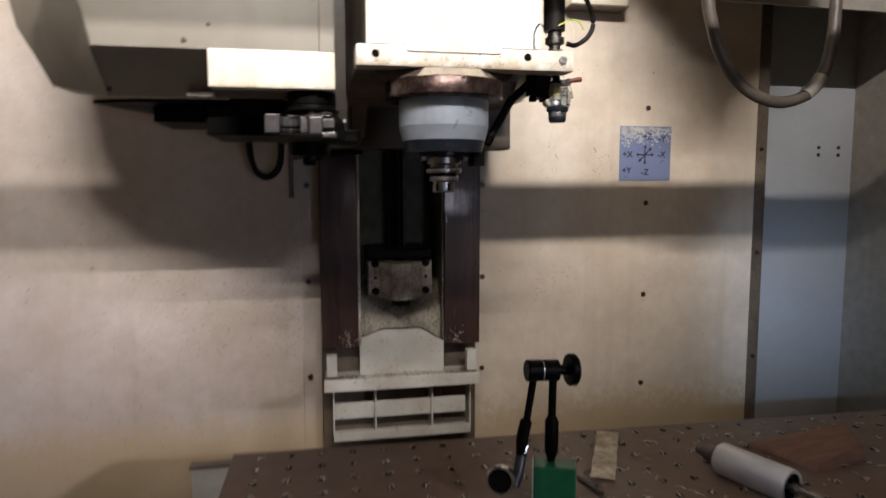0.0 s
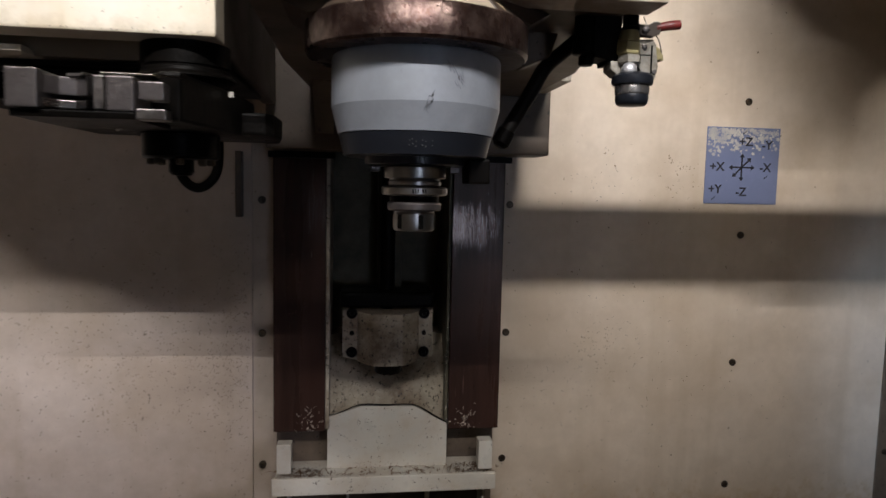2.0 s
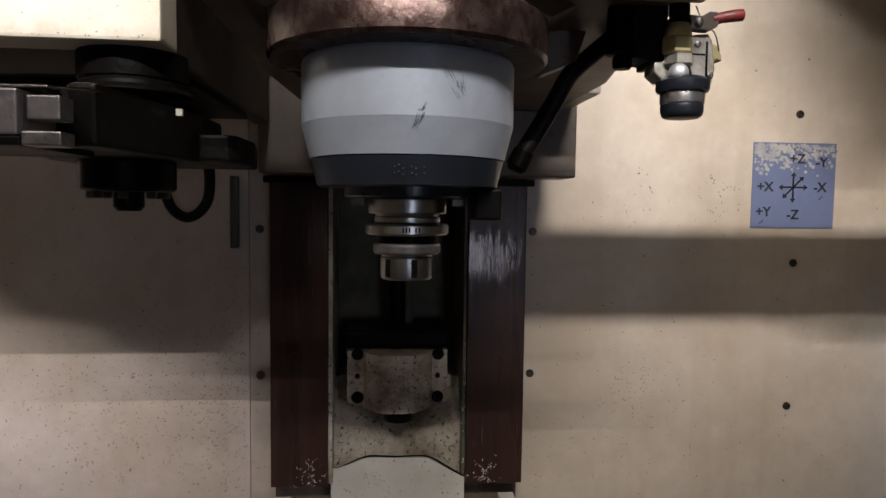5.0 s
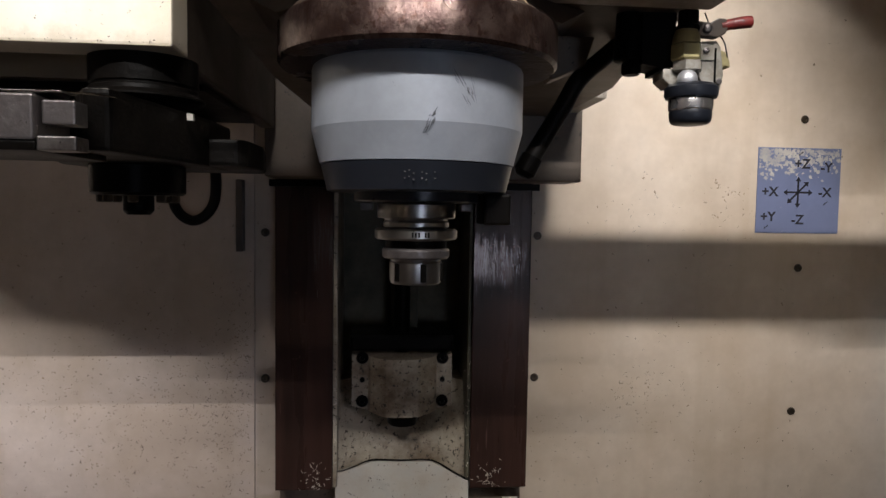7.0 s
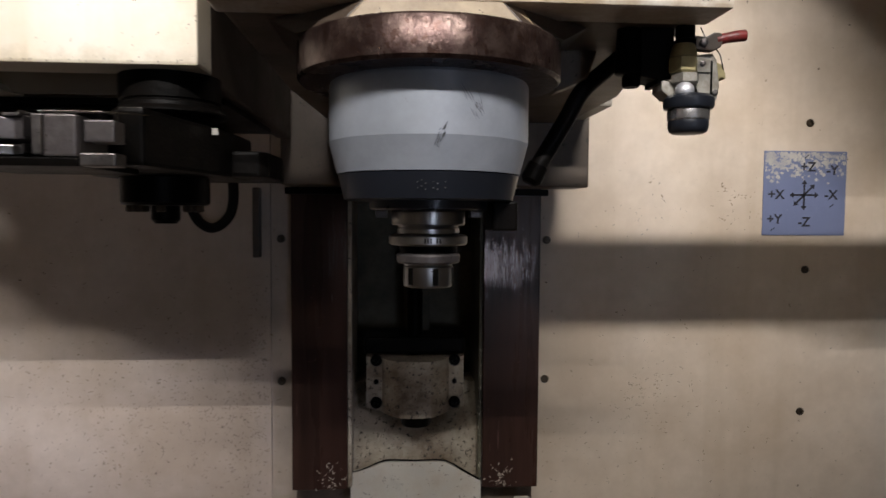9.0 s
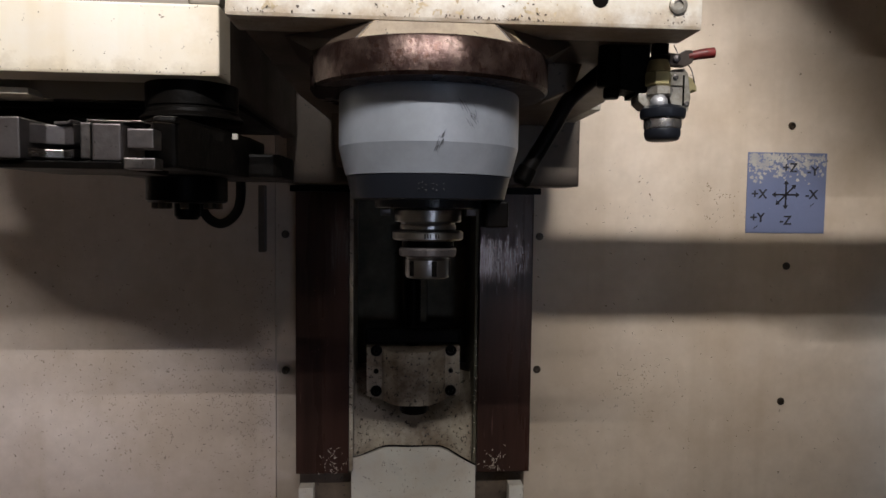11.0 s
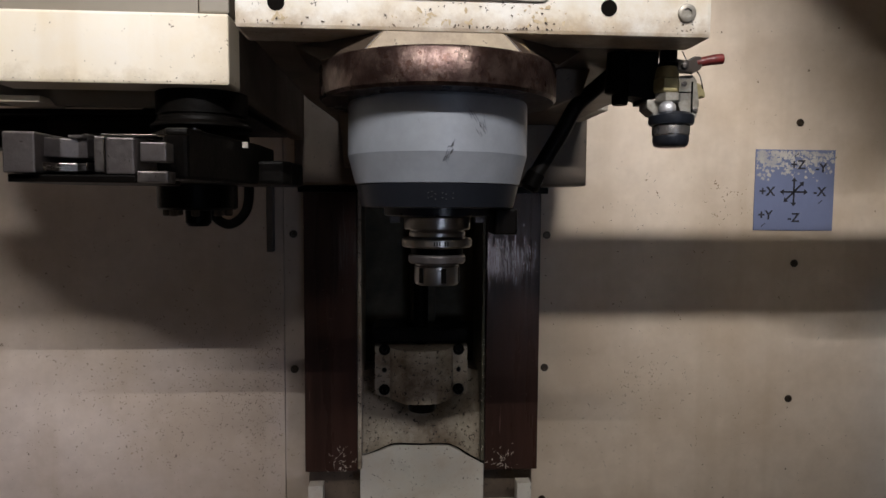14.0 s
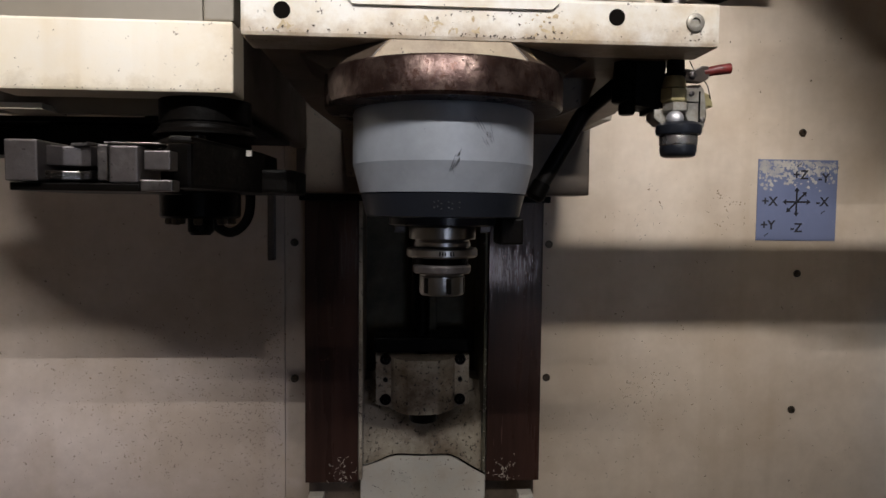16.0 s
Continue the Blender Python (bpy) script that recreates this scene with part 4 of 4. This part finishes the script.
for i in range(26):
    for j in range(8):
        for k in range(rnd.choice((1, 2, 3, 4))):
            u, v = 0.048 + 0.0555 * i + rnd.gauss(0, 0.0025), -0.028 - 0.052 * j + rnd.gauss(0, 0.0025)
            spots.append((on_table(u, v, 0.9008), (0, 0, 1)))
for k in range(130):
    spots.append((on_table(rnd.uniform(0.45, 1.4), rnd.uniform(-0.45, -0.02), 0.9005), (0, 0, 1)))
chips("table_chips", spots, 0.0062, "bright curled metal chips strewn over the table", CHIP, 1)
spots = [((rnd.uniform(-0.2, 0.2), rnd.uniform(2.256, 2.30), 0.8746), (0, 0, 1)) for k in range(170)]
spots += [((rnd.gauss(x, 0.02), rnd.uniform(2.256, 2.30), 0.876), (0, 0, 1)) for x in (-0.165, 0.165) for k in range(60)]
spots += [((rnd.uniform(0.06, 0.185), rnd.uniform(2.293, 2.325), 0.7096), (0, 0, 1)) for k in range(120)]
chips("guard_chips", spots, 0.0065, "brown and bright metal chips lying on the guard frame", DIRTYCHIP, 2)
spots = [((rnd.gauss(x, 0.012), 2.2855, 0.953 + abs(rnd.gauss(0, 0.024))), (0, -1, 0)) for x in (-0.145, 0.152) for k in range(38)]
spots += [((rnd.choice((-0.112, 0.114)) + rnd.gauss(0, 0.002), 2.288, rnd.uniform(0.96, 1.2)), (0, -1, 0)) for k in range(40)]
spots += [((x, 2.304, (0.976 if -0.052 < x < 0.066 else 0.976 - 0.5 * (abs(x - 0.007) - 0.058)) + rnd.gauss(0, 0.0012)), (0, -1, 0)) for x in (rnd.uniform(-0.105, 0.114) for k in range(6))]
chips("way_chips", spots, 0.0024, "bright metal chips stuck to the oily slideways", CHIP, 3)
spots = []
for k in range(520):
    x = -0.27 - abs(rnd.gauss(0, 0.22))
    spots.append(((max(x, -1.2), WY - 0.0004, min(1.22, rnd.gauss(1.06, 0.07))), (0, -1, 0)))
for k in range(170):
    spots.append(((-0.27 - abs(rnd.gauss(0, 0.03)), WY - 0.0004, rnd.uniform(0.75, 1.30)), (0, -1, 0)))
for k in range(150):
    spots.append(((-0.26 - abs(rnd.gauss(0, 0.4)), WY - 0.0004, rnd.uniform(0.65, 1.6)), (0, -1, 0)))
for k in range(110):
    spots.append(((0.24 + abs(rnd.gauss(0, 0.26)), WY - 0.0004, rnd.gauss(1.0, 0.14)), (0, -1, 0)))
for k in range(60):
    spots.append(((rnd.gauss(0.44, 0.045), WY - 0.0004, rnd.gauss(1.09, 0.04)), (0, -1, 0)))
for k in range(40):
    spots.append(((rnd.uniform(0.3, 0.7), WY - 0.0004, rnd.gauss(1.42, 0.04)), (0, -1, 0)))
chips("wall_chips", spots, 0.0020, "small dark chips stuck to the cream wall", DARKCHIP, 4, 0.3)

# ---- magnetic stand with dial gauge on the table ----
stand = thing("magnetic_stand", (0.133, 1.49, 0.90), "magnetic indicator stand with green base and black jointed arms", "indicator stand")
bm = boxed(-0.0325, 0.0325, -0.0205, 0.0205, 0, 0.055, bevel=0.0025)
bm.transform(Matrix.Translation((0.1305, 1.4835, 0.9003)) @ Matrix.Rotation(radians(-19.5), 4, "Z"))
part("base", bm, GREEN, stand, "green enamelled magnetic base")
bm = boxed(-0.0345, -0.0327, -0.0200, 0.0200, 0.002, 0.053, bevel=0.0005)
bm.transform(Matrix.Translation((0.1305, 1.4835, 0.9003)) @ Matrix.Rotation(radians(-19.5), 4, "Z"))
part("base_plate", bm, ALU, stand, "bright side plate")
part("post_socket", lathe([(0.006, 0.9553), (0.007, 0.962), (0.0105, 0.970), (0.0108, 1.020), (0.007, 1.027), (0.0064, 1.03)], (0.128, 1.492, 0), seg=20), BLACK, stand, smooth=30)
part("post", tube([(0.128, 1.492, 1.025), (0.1290, 1.492, 1.090)], 0.0062, 14, smooth=1), BLACK, stand, smooth=60)
part("arm", tube([(0.086, 1.490, 1.022), (0.097, 1.492, 1.088)], 0.0056, 14, smooth=1), BLACK, stand, smooth=60)
part("arm_socket", tube([(0.0775, 1.488, 0.968), (0.0800, 1.489, 1.000), (0.0862, 1.490, 1.026)], [0.0088, 0.0098, 0.0095, 0.0065], 14), BLACK, stand, smooth=60)
part("clamp", lathe([(0.015, 0), (0.0165, 0.001), (0.0165, 0.0225), (0.0155, 0.0235), (0.0155, 0.0245), (0.0165, 0.0255), (0.0165, 0.050), (0.015, 0.051)], (0.0855, 1.492, 1.1025), (1, 0, -0.04), 28), BLACK, stand, "glossy black clamp", smooth=30)
part("clamp_line", lathe([(0.0168, 0.0232), (0.0168, 0.0248)], (0.0855, 1.492, 1.1025), (1, 0, -0.04), 28), CHROME, stand, smooth=30)
knob = part("knob", lathe([(0.007, 0.051), (0.0085, 0.060), (0.007, 0.066), (0.010, 0.067), (0.0235, 0.068), (0.025, 0.070), (0.025, 0.078), (0.022, 0.081), (0, 0.0815)], (0.0855, 1.492, 1.1025), (1, 0, -0.04), 32), BLACK, stand, "glossy black clamp knob", smooth=30)
part("gauge_link", tube([(0.0775, 1.488, 0.970), (0.070, 1.478, 0.950), (0.060, 1.470, 0.930)], 0.009, 12), NAVY, stand, smooth=60)
GA, GD = (0.047, 1.482, 0.940), (-0.50, -0.85, 0.15)
part("gauge_body", lathe([(0.0, -0.010), (0.012, -0.009), (0.0185, -0.002), (0.0195, 0.002), (0.0195, 0.008)], GA, GD, 36), NAVY, stand, "dial gauge body", smooth=30)
part("gauge_bezel", lathe([(0.0196, 0.008), (0.0220, 0.0095), (0.0222, 0.020), (0.0205, 0.0225), (0.0185, 0.0225), (0.0180, 0.019)], GA, GD, 40), CHROME, stand, "chrome bezel", smooth=30)
part("gauge_face", lathe([(0.0178, 0.0195), (0.0, 0.0197)], GA, GD, 32), HOLE, stand, "dark dial face")
part("stem", tube([(0.080, 1.482, 0.976), (0.086, 1.484, 0.986)], 0.0022, 8, smooth=1), CHROME, stand)

# ---- aluminium cylinder ----
cyl = thing("aluminium_cylinder", (0.46, 1.45, 0.90), "brushed aluminium cylinder with a steel shaft lying on the table", "cylinder")
A, B = Vector((0.4356, 1.508, 0.9270)), Vector((0.4770, 1.388, 0.9270))
ax = (B - A).normalized()
L = (B - A).length
part("body", lathe([(0.016, 0.0), (0.0250, 0.001), (0.0268, 0.003), (0.0268, L - 0.003), (0.0256, L), (0.0210, L), (0.0205, L - 0.006), (0.010, L - 0.006)], A, ax, 48), ALU, cyl, smooth=30)
part("end_boss", lathe([(0.0, -0.046), (0.007, -0.045), (0.009, -0.040), (0.009, -0.026), (0.014, -0.024), (0.014, -0.010), (0.010, -0.008), (0.010, 0.0)], A, ax, 28), DULL, cyl, "dark end boss", smooth=30)
part("bearing", lathe([(0.0200, L - 0.0055), (0.0200, L - 0.001), (0.0135, L - 0.001), (0.0135, L - 0.0055)], A, ax, 40), BLACK, cyl, "dark bearing ring", smooth=30)
part("shaft", lathe([(0.0095, L - 0.005), (0.0095, L + 0.010), (0.0065, L + 0.012), (0.0065, L + 0.11), (0.005, L + 0.112), (0, L + 0.112)], A, ax, 28), STEEL, cyl, "bright steel shaft", smooth=30)

# ---- loose things on the table ----
wood = thing("wood_block", (0.63, 1.53, 0.90), "worn brown wooden wedge lying on the table", "wood")
part("block", loft([[(0.553, 1.604, 0.9003), (0.780, 1.612, 0.9003), (0.726, 1.505, 0.9003), (0.600, 1.474, 0.9003)], [(0.562, 1.596, 0.910), (0.770, 1.604, 0.928), (0.718, 1.512, 0.926), (0.605, 1.482, 0.912)]]), WOOD, wood)
strip_t = thing("tape_strip", (0.28, 1.61, 0.90), "creased cream strip of masking tape on the table", "tape")
bm = bmesh.new()
rows = []
for k in range(13):
    t = k / 12
    c = Vector((0.228, 1.518, 0)).lerp(Vector((0.3265, 1.708, 0)), t)
    side = Vector((0.19, -0.10, 0)).normalized()
    wob = 0.003 * math.sin(9 * t + 1) + rnd.uniform(-0.0012, 0.0012)
    rows.append([bm.verts.new((c + side * w * (1 + 0.06 * rnd.uniform(-1, 1))) + Vector((0, 0, 0.9012 + abs(wob) + rnd.uniform(0, 0.0015)))) for w in (-0.0205, -0.007, 0.007, 0.0205)])
for a, b in zip(rows, rows[1:]):
    for k in range(3):
        bm.faces.new((a[k], a[k + 1], b[k + 1], b[k]))
ext = bmesh.ops.extrude_face_region(bm, geom=bm.faces[:])
bmesh.ops.translate(bm, verts=[v for v in ext["geom"] if isinstance(v, bmesh.types.BMVert)], vec=(0, 0, 0.0006))
part("strip", bm, PAPER, strip_t)
rod = thing("thin_rod", (0.2, 1.5, 0.90), "thin dark steel rod lying on the table", "rod")
part("rod", tube([(0.192, 1.532, 0.9045), (0.205, 1.470, 0.9045)], 0.004, 10, smooth=1), DULL, rod, smooth=60)

# ---- fittings above the head plate ----
fit_h = thing("coolant_supply_hose", (0.184, 1.66, 1.605), "black coolant hose with steel coupling on the spindle head", "hose")
part("coupling", lathe([(0.013, 1.6048), (0.013, 1.618), (0.010, 1.620), (0.010, 1.626), (0.0165, 1.628), (0.0165, 1.638), (0.012, 1.640), (0.012, 1.652)], (0.187, 1.66, 0), seg=24), STEEL, fit_h, "bright steel coupling", smooth=30)
part("hose", tube([(0.186, 1.66, 1.650), (0.184, 1.66, 1.75), (0.182, 1.67, 1.95), (0.18, 1.70, 2.62)], 0.0185, 18), RUBBER, fit_h, smooth=60)
wires = thing("sensor_wires", (0.22, 1.65, 1.61), "loose black and yellow wires beside the head", "wire")
part("black_wire", tube([(0.205, 1.65, 1.628), (0.222, 1.65, 1.626), (0.243, 1.65, 1.640), (0.253, 1.65, 1.662), (0.246, 1.65, 1.690), (0.235, 1.66, 1.72)], 0.0042, 10), RUBBER, wires, smooth=60)
part("yellow_wire", tube([(0.186, 1.64, 1.655), (0.205, 1.64, 1.664), (0.222, 1.64, 1.664), (0.232, 1.64, 1.650)], 0.0013, 8), YELLOW, wires, "yellow-green earth wire", smooth=60)
part("pale_wire", tube([(0.205, 1.64, 1.662), (0.212, 1.64, 1.645), (0.211, 1.64, 1.628), (0.226, 1.64, 1.634)], 0.0011, 8), GUARD, wires, "thin pale wire", smooth=60)
part("thin_wire", tube([(0.128, 1.594, 1.606), (0.127, 1.594, 1.630), (0.135, 1.594, 1.645), (0.152, 1.62, 1.645), (0.166, 1.645, 1.640)], 0.0009, 8), RUBBER, wires, "thin black wire", smooth=60)
duct = thing("cable_duct", (0.57, 2.34, 1.878), "cream cable duct fixed on the machine wall", "cable duct")
part("duct", boxed(0.480, 0.644, 2.305, 2.3745, 1.878, 2.3, bevel=0.003), CREAM, duct)
part("lower_edge", boxed(0.478, 0.646, 2.303, 2.3745, 1.8740, 1.8778), DIRTY, duct, "dirty lower edge")
low_box = thing("way_cover", (-0.4, 2.25, 0.32), "cream sheet metal way cover below the wall", "way cover")
part("cover", boxed(-0.536, -0.43, 2.2, 2.225, 0.325, 0.690, bevel=0.003), GUARD, low_box)
part("lid_edge", boxed(-0.540, -0.43, 2.195, 2.23, 0.6905, 0.695), DIRTY, low_box, "dirty top edge")

# ---- flaked patches on the axis plate ----
bm = bmesh.new()
for k in range(520):
    x, z = 0.663 + 0.160 * rnd.random() ** 1.5, 1.5545 - abs(rnd.gauss(0, 0.021))
    if z < 1.49 or x > 0.825:
        continue
    r = rnd.uniform(0.0008, 0.0045)
    n = rnd.randint(5, 8)
    pts = [(x + r * rnd.uniform(0.25, 1.5) * math.cos(6.283 * i / n), WY - 0.0028 - 0.0000006 * k, z + r * rnd.uniform(0.25, 1.5) * math.sin(6.283 * i / n)) for i in range(n)]
    if min(p[0] for p in pts) > 0.6635 and max(p[2] for p in pts) < 1.554:
        bm.faces.new([bm.verts.new(p) for p in pts])
part("flaked_paint", bm, FLAKE, sign, "patches of flaked pale paint")["kind"] = "stuff"
# scuff marks on the cone
bm = bmesh.new()
for ang, z0, ang1, z1, n, w, h0 in ((-74, 1.514, -66, 1.497, 9, 0.0016, 0.0004), (-67.5, 1.515, -64, 1.500, 6, 0.0010, 0.0004), (-70, 1.509, -67, 1.503, 6, 0.0012, 0.0006), (-88.5, 1.4765, -84.5, 1.4875, 16, 0.0013, 0.0006), (-87, 1.4850, -84, 1.4880, 7, 0.0008, 0.0005), (-88.2, 1.4825, -87.6, 1.4745, 6, 0.0006, 0.0004), (-82, 1.5135, -81.6, 1.512, 2, 0.0003, 0.0008), (-104, 1.507, -103.5, 1.505, 2, 0.0006, 0.0004)):
    for k in range(n):
        t, lean = rnd.random(), rnd.uniform(0.25, 0.65)
        a, z = radians(ang + (ang1 - ang) * t) + rnd.gauss(0, w) / 0.0769, z0 + (z1 - z0) * t + rnd.gauss(0, w)
        da, dz = radians(ang1 - ang) * lean, (z1 - z0) * lean
        h = h0 * rnd.uniform(0.5, 1.3)
        z = min(max(z, 1.4860 + 0.5 * abs(dz) + h), 1.523 - abs(dz)) if z > 1.484 else z
        rr = 0.07690 if z - 0.5 * abs(dz) > 1.4838 else 0.07710 - (1.4838 - z) * 0.25
        q = [bm.verts.new((SX + rr * math.cos(a + u * da), SY + rr * math.sin(a + u * da), z + u * dz + v)) for u, v in ((-0.5, 0), (-0.1, -h), (0.5, 0), (0.15, h))]
        bm.faces.new(q)
part("scuff", bm, SCUFF, spin, "dark grease scuffs")["kind"] = "stuff"


# ---- chipped paint and grime ----
def flecks(centres, y, size, squash=1.0):
    """Small ragged flat patches scattered about (x, z, spread_x, spread_z, count)."""
    bm = bmesh.new()
    k = 0
    for cx, cz, wx, wz, count, lo, hi in centres:
        for _ in range(count):
            x, z = cx + rnd.gauss(0, wx), cz + rnd.gauss(0, wz)
            r = size * rnd.uniform(0.3, 1.0) ** 2
            n = rnd.randint(5, 8)
            z = min(max(z, lo + 1.6 * r), hi - 1.6 * r)
            k += 1
            turn = rnd.uniform(0, 6.28)
            pts = [(r * rnd.uniform(0.4, 1.5) * math.cos(6.283 * i / n), r * squash * rnd.uniform(0.4, 1.5) * math.sin(6.283 * i / n)) for i in range(n)]
            bm.faces.new([bm.verts.new((x + px * math.cos(turn) - pz * math.sin(turn), y - 0.0000004 * k, z + px * math.sin(turn) + pz * math.cos(turn))) for px, pz in pts])
    return bm


SMEAR = mat("dried_oil_smear", (0.085, 0.034, 0.026), 0.35, stain=(0.03, 0.016, 0.012), stain_scale=60, bump=0.1, spec=0.3)
GRIME = mat("dark_grime", (0.045, 0.03, 0.02), 0.5, stain=(0.12, 0.075, 0.035), stain_scale=60, bump=0.1)
OILMARK = mat("brown_oil_mark", (0.50, 0.38, 0.21), 0.4, stain=(0.66, 0.56, 0.40), stain_scale=80, stain_amount=0.8, bump=0.05)
GREASE = mat("brown_grease", (0.20, 0.135, 0.08), 0.4, stain=(0.34, 0.26, 0.17), stain_scale=80, stain_amount=0.8, bump=0.05)
LOW, TOP = 1.5748, 1.6015
part("oil_mark", flecks([(-0.005, 1.580, 0.022, 0.004, 26, LOW, TOP), (0.062, 1.583, 0.010, 0.006, 24, LOW, TOP), (-0.125, 1.577, 0.012, 0.002, 14, LOW, TOP)], 1.5966, 0.0038, 0.5), OILMARK, spin, "brown oil marks")["kind"] = "stuff"
part("chipped_paint", flecks([(0.02, LOW, 0.085, 0.0022, 34, LOW - 0.0014, TOP), (0.05, LOW - 0.001, 0.03, 0.0012, 26, LOW - 0.0014, TOP), (-0.135, LOW, 0.012, 0.002, 12, LOW - 0.0014, TOP), (-0.008, 1.583, 0.012, 0.006, 12, LOW, TOP),
                             (0.03, 1.594, 0.02, 0.004, 10, LOW, TOP), (0.062, 1.580, 0.012, 0.006, 12, LOW, TOP), (0.178, 1.577, 0.008, 0.003, 12, LOW, TOP)], 1.5964, 0.0014, 0.55), GRIME, spin, "dark chips in the white paint")["kind"] = "stuff"
part("grease_mark", flecks([(0.444, 1.495, 0.002, 0.004, 5, 1, 2), (0.466, 1.466, 0.003, 0.003, 5, 1, 2), (0.585, 1.480, 0.008, 0.005, 14, 1, 2), (0.612, 1.465, 0.010, 0.006, 22, 1, 2),
                           (0.579, 1.425, 0.006, 0.003, 4, 1, 2), (0.563, 1.348, 0.003, 0.005, 4, 1, 2), (0.5, 1.2, 0.15, 0.15, 30, 0.9, 2)], WY - 0.0006, 0.0034, 0.4), GREASE, wall_r, "brown grease marks")["kind"] = "stuff"

# painted sheen: pale streaks stand for reflected light on the worn slideways
SHEEN = mat("way_sheen_steel", (0.165, 0.130, 0.120), 0.22, 0.40, stain=(0.06, 0.036, 0.029), stain_scale=60, stain_amount=0.8, bump=0.1, stretch=(2, 1, 0.2))
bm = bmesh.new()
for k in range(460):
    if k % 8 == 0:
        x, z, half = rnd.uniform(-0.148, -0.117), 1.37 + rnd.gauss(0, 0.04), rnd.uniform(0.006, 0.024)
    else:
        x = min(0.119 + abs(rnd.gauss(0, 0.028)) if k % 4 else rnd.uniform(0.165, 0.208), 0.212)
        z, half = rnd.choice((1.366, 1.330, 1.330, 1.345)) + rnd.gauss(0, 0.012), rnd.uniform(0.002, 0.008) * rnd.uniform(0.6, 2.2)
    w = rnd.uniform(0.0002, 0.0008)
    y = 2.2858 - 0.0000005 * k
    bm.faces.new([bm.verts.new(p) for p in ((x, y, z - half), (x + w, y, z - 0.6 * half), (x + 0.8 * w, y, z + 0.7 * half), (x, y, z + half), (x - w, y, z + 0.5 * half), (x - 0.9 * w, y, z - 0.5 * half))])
part("sheen_streak", bm, SHEEN, column, "pale streaks painting reflected light on the worn slideway")["kind"] = "stuff"

# ---- grime on the bracket, the casting and the walls ----
part("grease_mark", flecks([(-0.040, 1.130, 0.008, 0.022, 26, 1.093, 1.178), (0.043, 1.135, 0.008, 0.022, 24, 1.093, 1.178), (-0.002, 1.092, 0.016, 0.005, 12, 1.084, 1.178)], 2.2784, 0.0030, 0.45), GREASE, brk, "brown grease on the bracket")["kind"] = "stuff"
part("black_speck", flecks([(0.0, 1.13, 0.030, 0.025, 46, 1.086, 1.178), (-0.004, 1.093, 0.012, 0.004, 16, 1.086, 1.178), (-0.006, 1.112, 0.001, 0.005, 6, 1.09, 1.178)], 2.2782, 0.0013, 0.7), GRIME, brk, "black specks of grease")["kind"] = "stuff"
part("apron_grime", flecks([(0.0, 0.990, 0.045, 0.003, 26, 0.88, 0.992), (-0.045, 0.960, 0.004, 0.010, 10, 0.88, 0.985), (0.0, 0.930, 0.05, 0.02, 18, 0.88, 0.985), (0.0, 0.882, 0.06, 0.003, 30, 0.873, 0.985)], 2.2976, 0.0017, 0.6), GREASE, column, "brown grease on the cream casting")["kind"] = "stuff"
part("grease_mark", flecks([(-0.50, 1.20, 0.10, 0.05, 40, 0.9, 1.6), (-0.30, 1.15, 0.02, 0.10, 40, 0.9, 1.45), (-0.45, 1.02, 0.14, 0.06, 60, 0.8, 1.6)], WY - 0.0006, 0.0026, 0.5), GREASE, wall_l, "brown splashes on the wall")["kind"] = "stuff"
part("drip_mark", flecks([(0.462, 1.060, 0.004, 0.050, 26, 0.9, 1.25), (0.466, 1.105, 0.016, 0.014, 26, 0.9, 1.25), (0.255, 1.000, 0.010, 0.03, 12, 0.9, 1.25), (0.86, 0.97, 0.02, 0.02, 12, 0.8, 1.25), (0.55, 1.0, 0.16, 0.10, 60, 0.8, 1.3)], WY - 0.0008, 0.0019, 0.6), GREASE, wall_r, "brown drips on the wall")["kind"] = "stuff"
part("way_smear", flecks([(0.165, 1.40, 0.022, 0.05, 40, 1.0, 1.46), (0.195, 1.33, 0.010, 0.04, 26, 1.0, 1.46), (0.165, 1.15, 0.025, 0.08, 30, 0.96, 1.46), (-0.165, 1.20, 0.025, 0.13, 40, 0.96, 1.46)], 2.2853, 0.0034, 0.35), SMEAR, column, "dried red-brown oil smears")["kind"] = "stuff"
part("edge_chip", flecks([(-0.30, 1.5485, 0.06, 0.0012, 26, 1.5470, 1.6060), (-0.205, 1.566, 0.006, 0.012, 9, 1.5480, 1.6060), (-0.25, 1.55, 0.05, 0.002, 14, 1.5470, 1.6060), (-0.22, 1.604, 0.02, 0.001, 8, 1.548, 1.6065)], 1.6936, 0.0009, 0.6), GRIME, atc, "dark chips along the housing edge")["kind"] = "stuff"
part("splash_speck", flecks([(-0.40, 1.095, 0.11, 0.045, 170, 0.9, 1.3), (-0.31, 1.12, 0.03, 0.07, 110, 0.9, 1.35), (-0.55, 1.08, 0.15, 0.06, 110, 0.85, 1.3), (-0.45, 1.00, 0.15, 0.05, 70, 0.8, 1.3)], WY - 0.0009, 0.0012, 0.7), GRIME, wall_l, "fine dark specks splashed on the wall")["kind"] = "stuff"
part("splash_speck", flecks([(0.46, 1.06, 0.05, 0.07, 70, 0.85, 1.3), (0.60, 1.10, 0.16, 0.08, 60, 0.85, 1.6), (0.30, 1.02, 0.04, 0.06, 40, 0.85, 1.3), (0.62, 1.46, 0.05, 0.04, 22, 1.3, 1.65), (0.45, 1.44, 0.09, 0.05, 26, 1.3, 1.7)], WY - 0.0010, 0.0012, 0.7), GREASE, wall_r, "fine brown specks on the wall")["kind"] = "stuff"
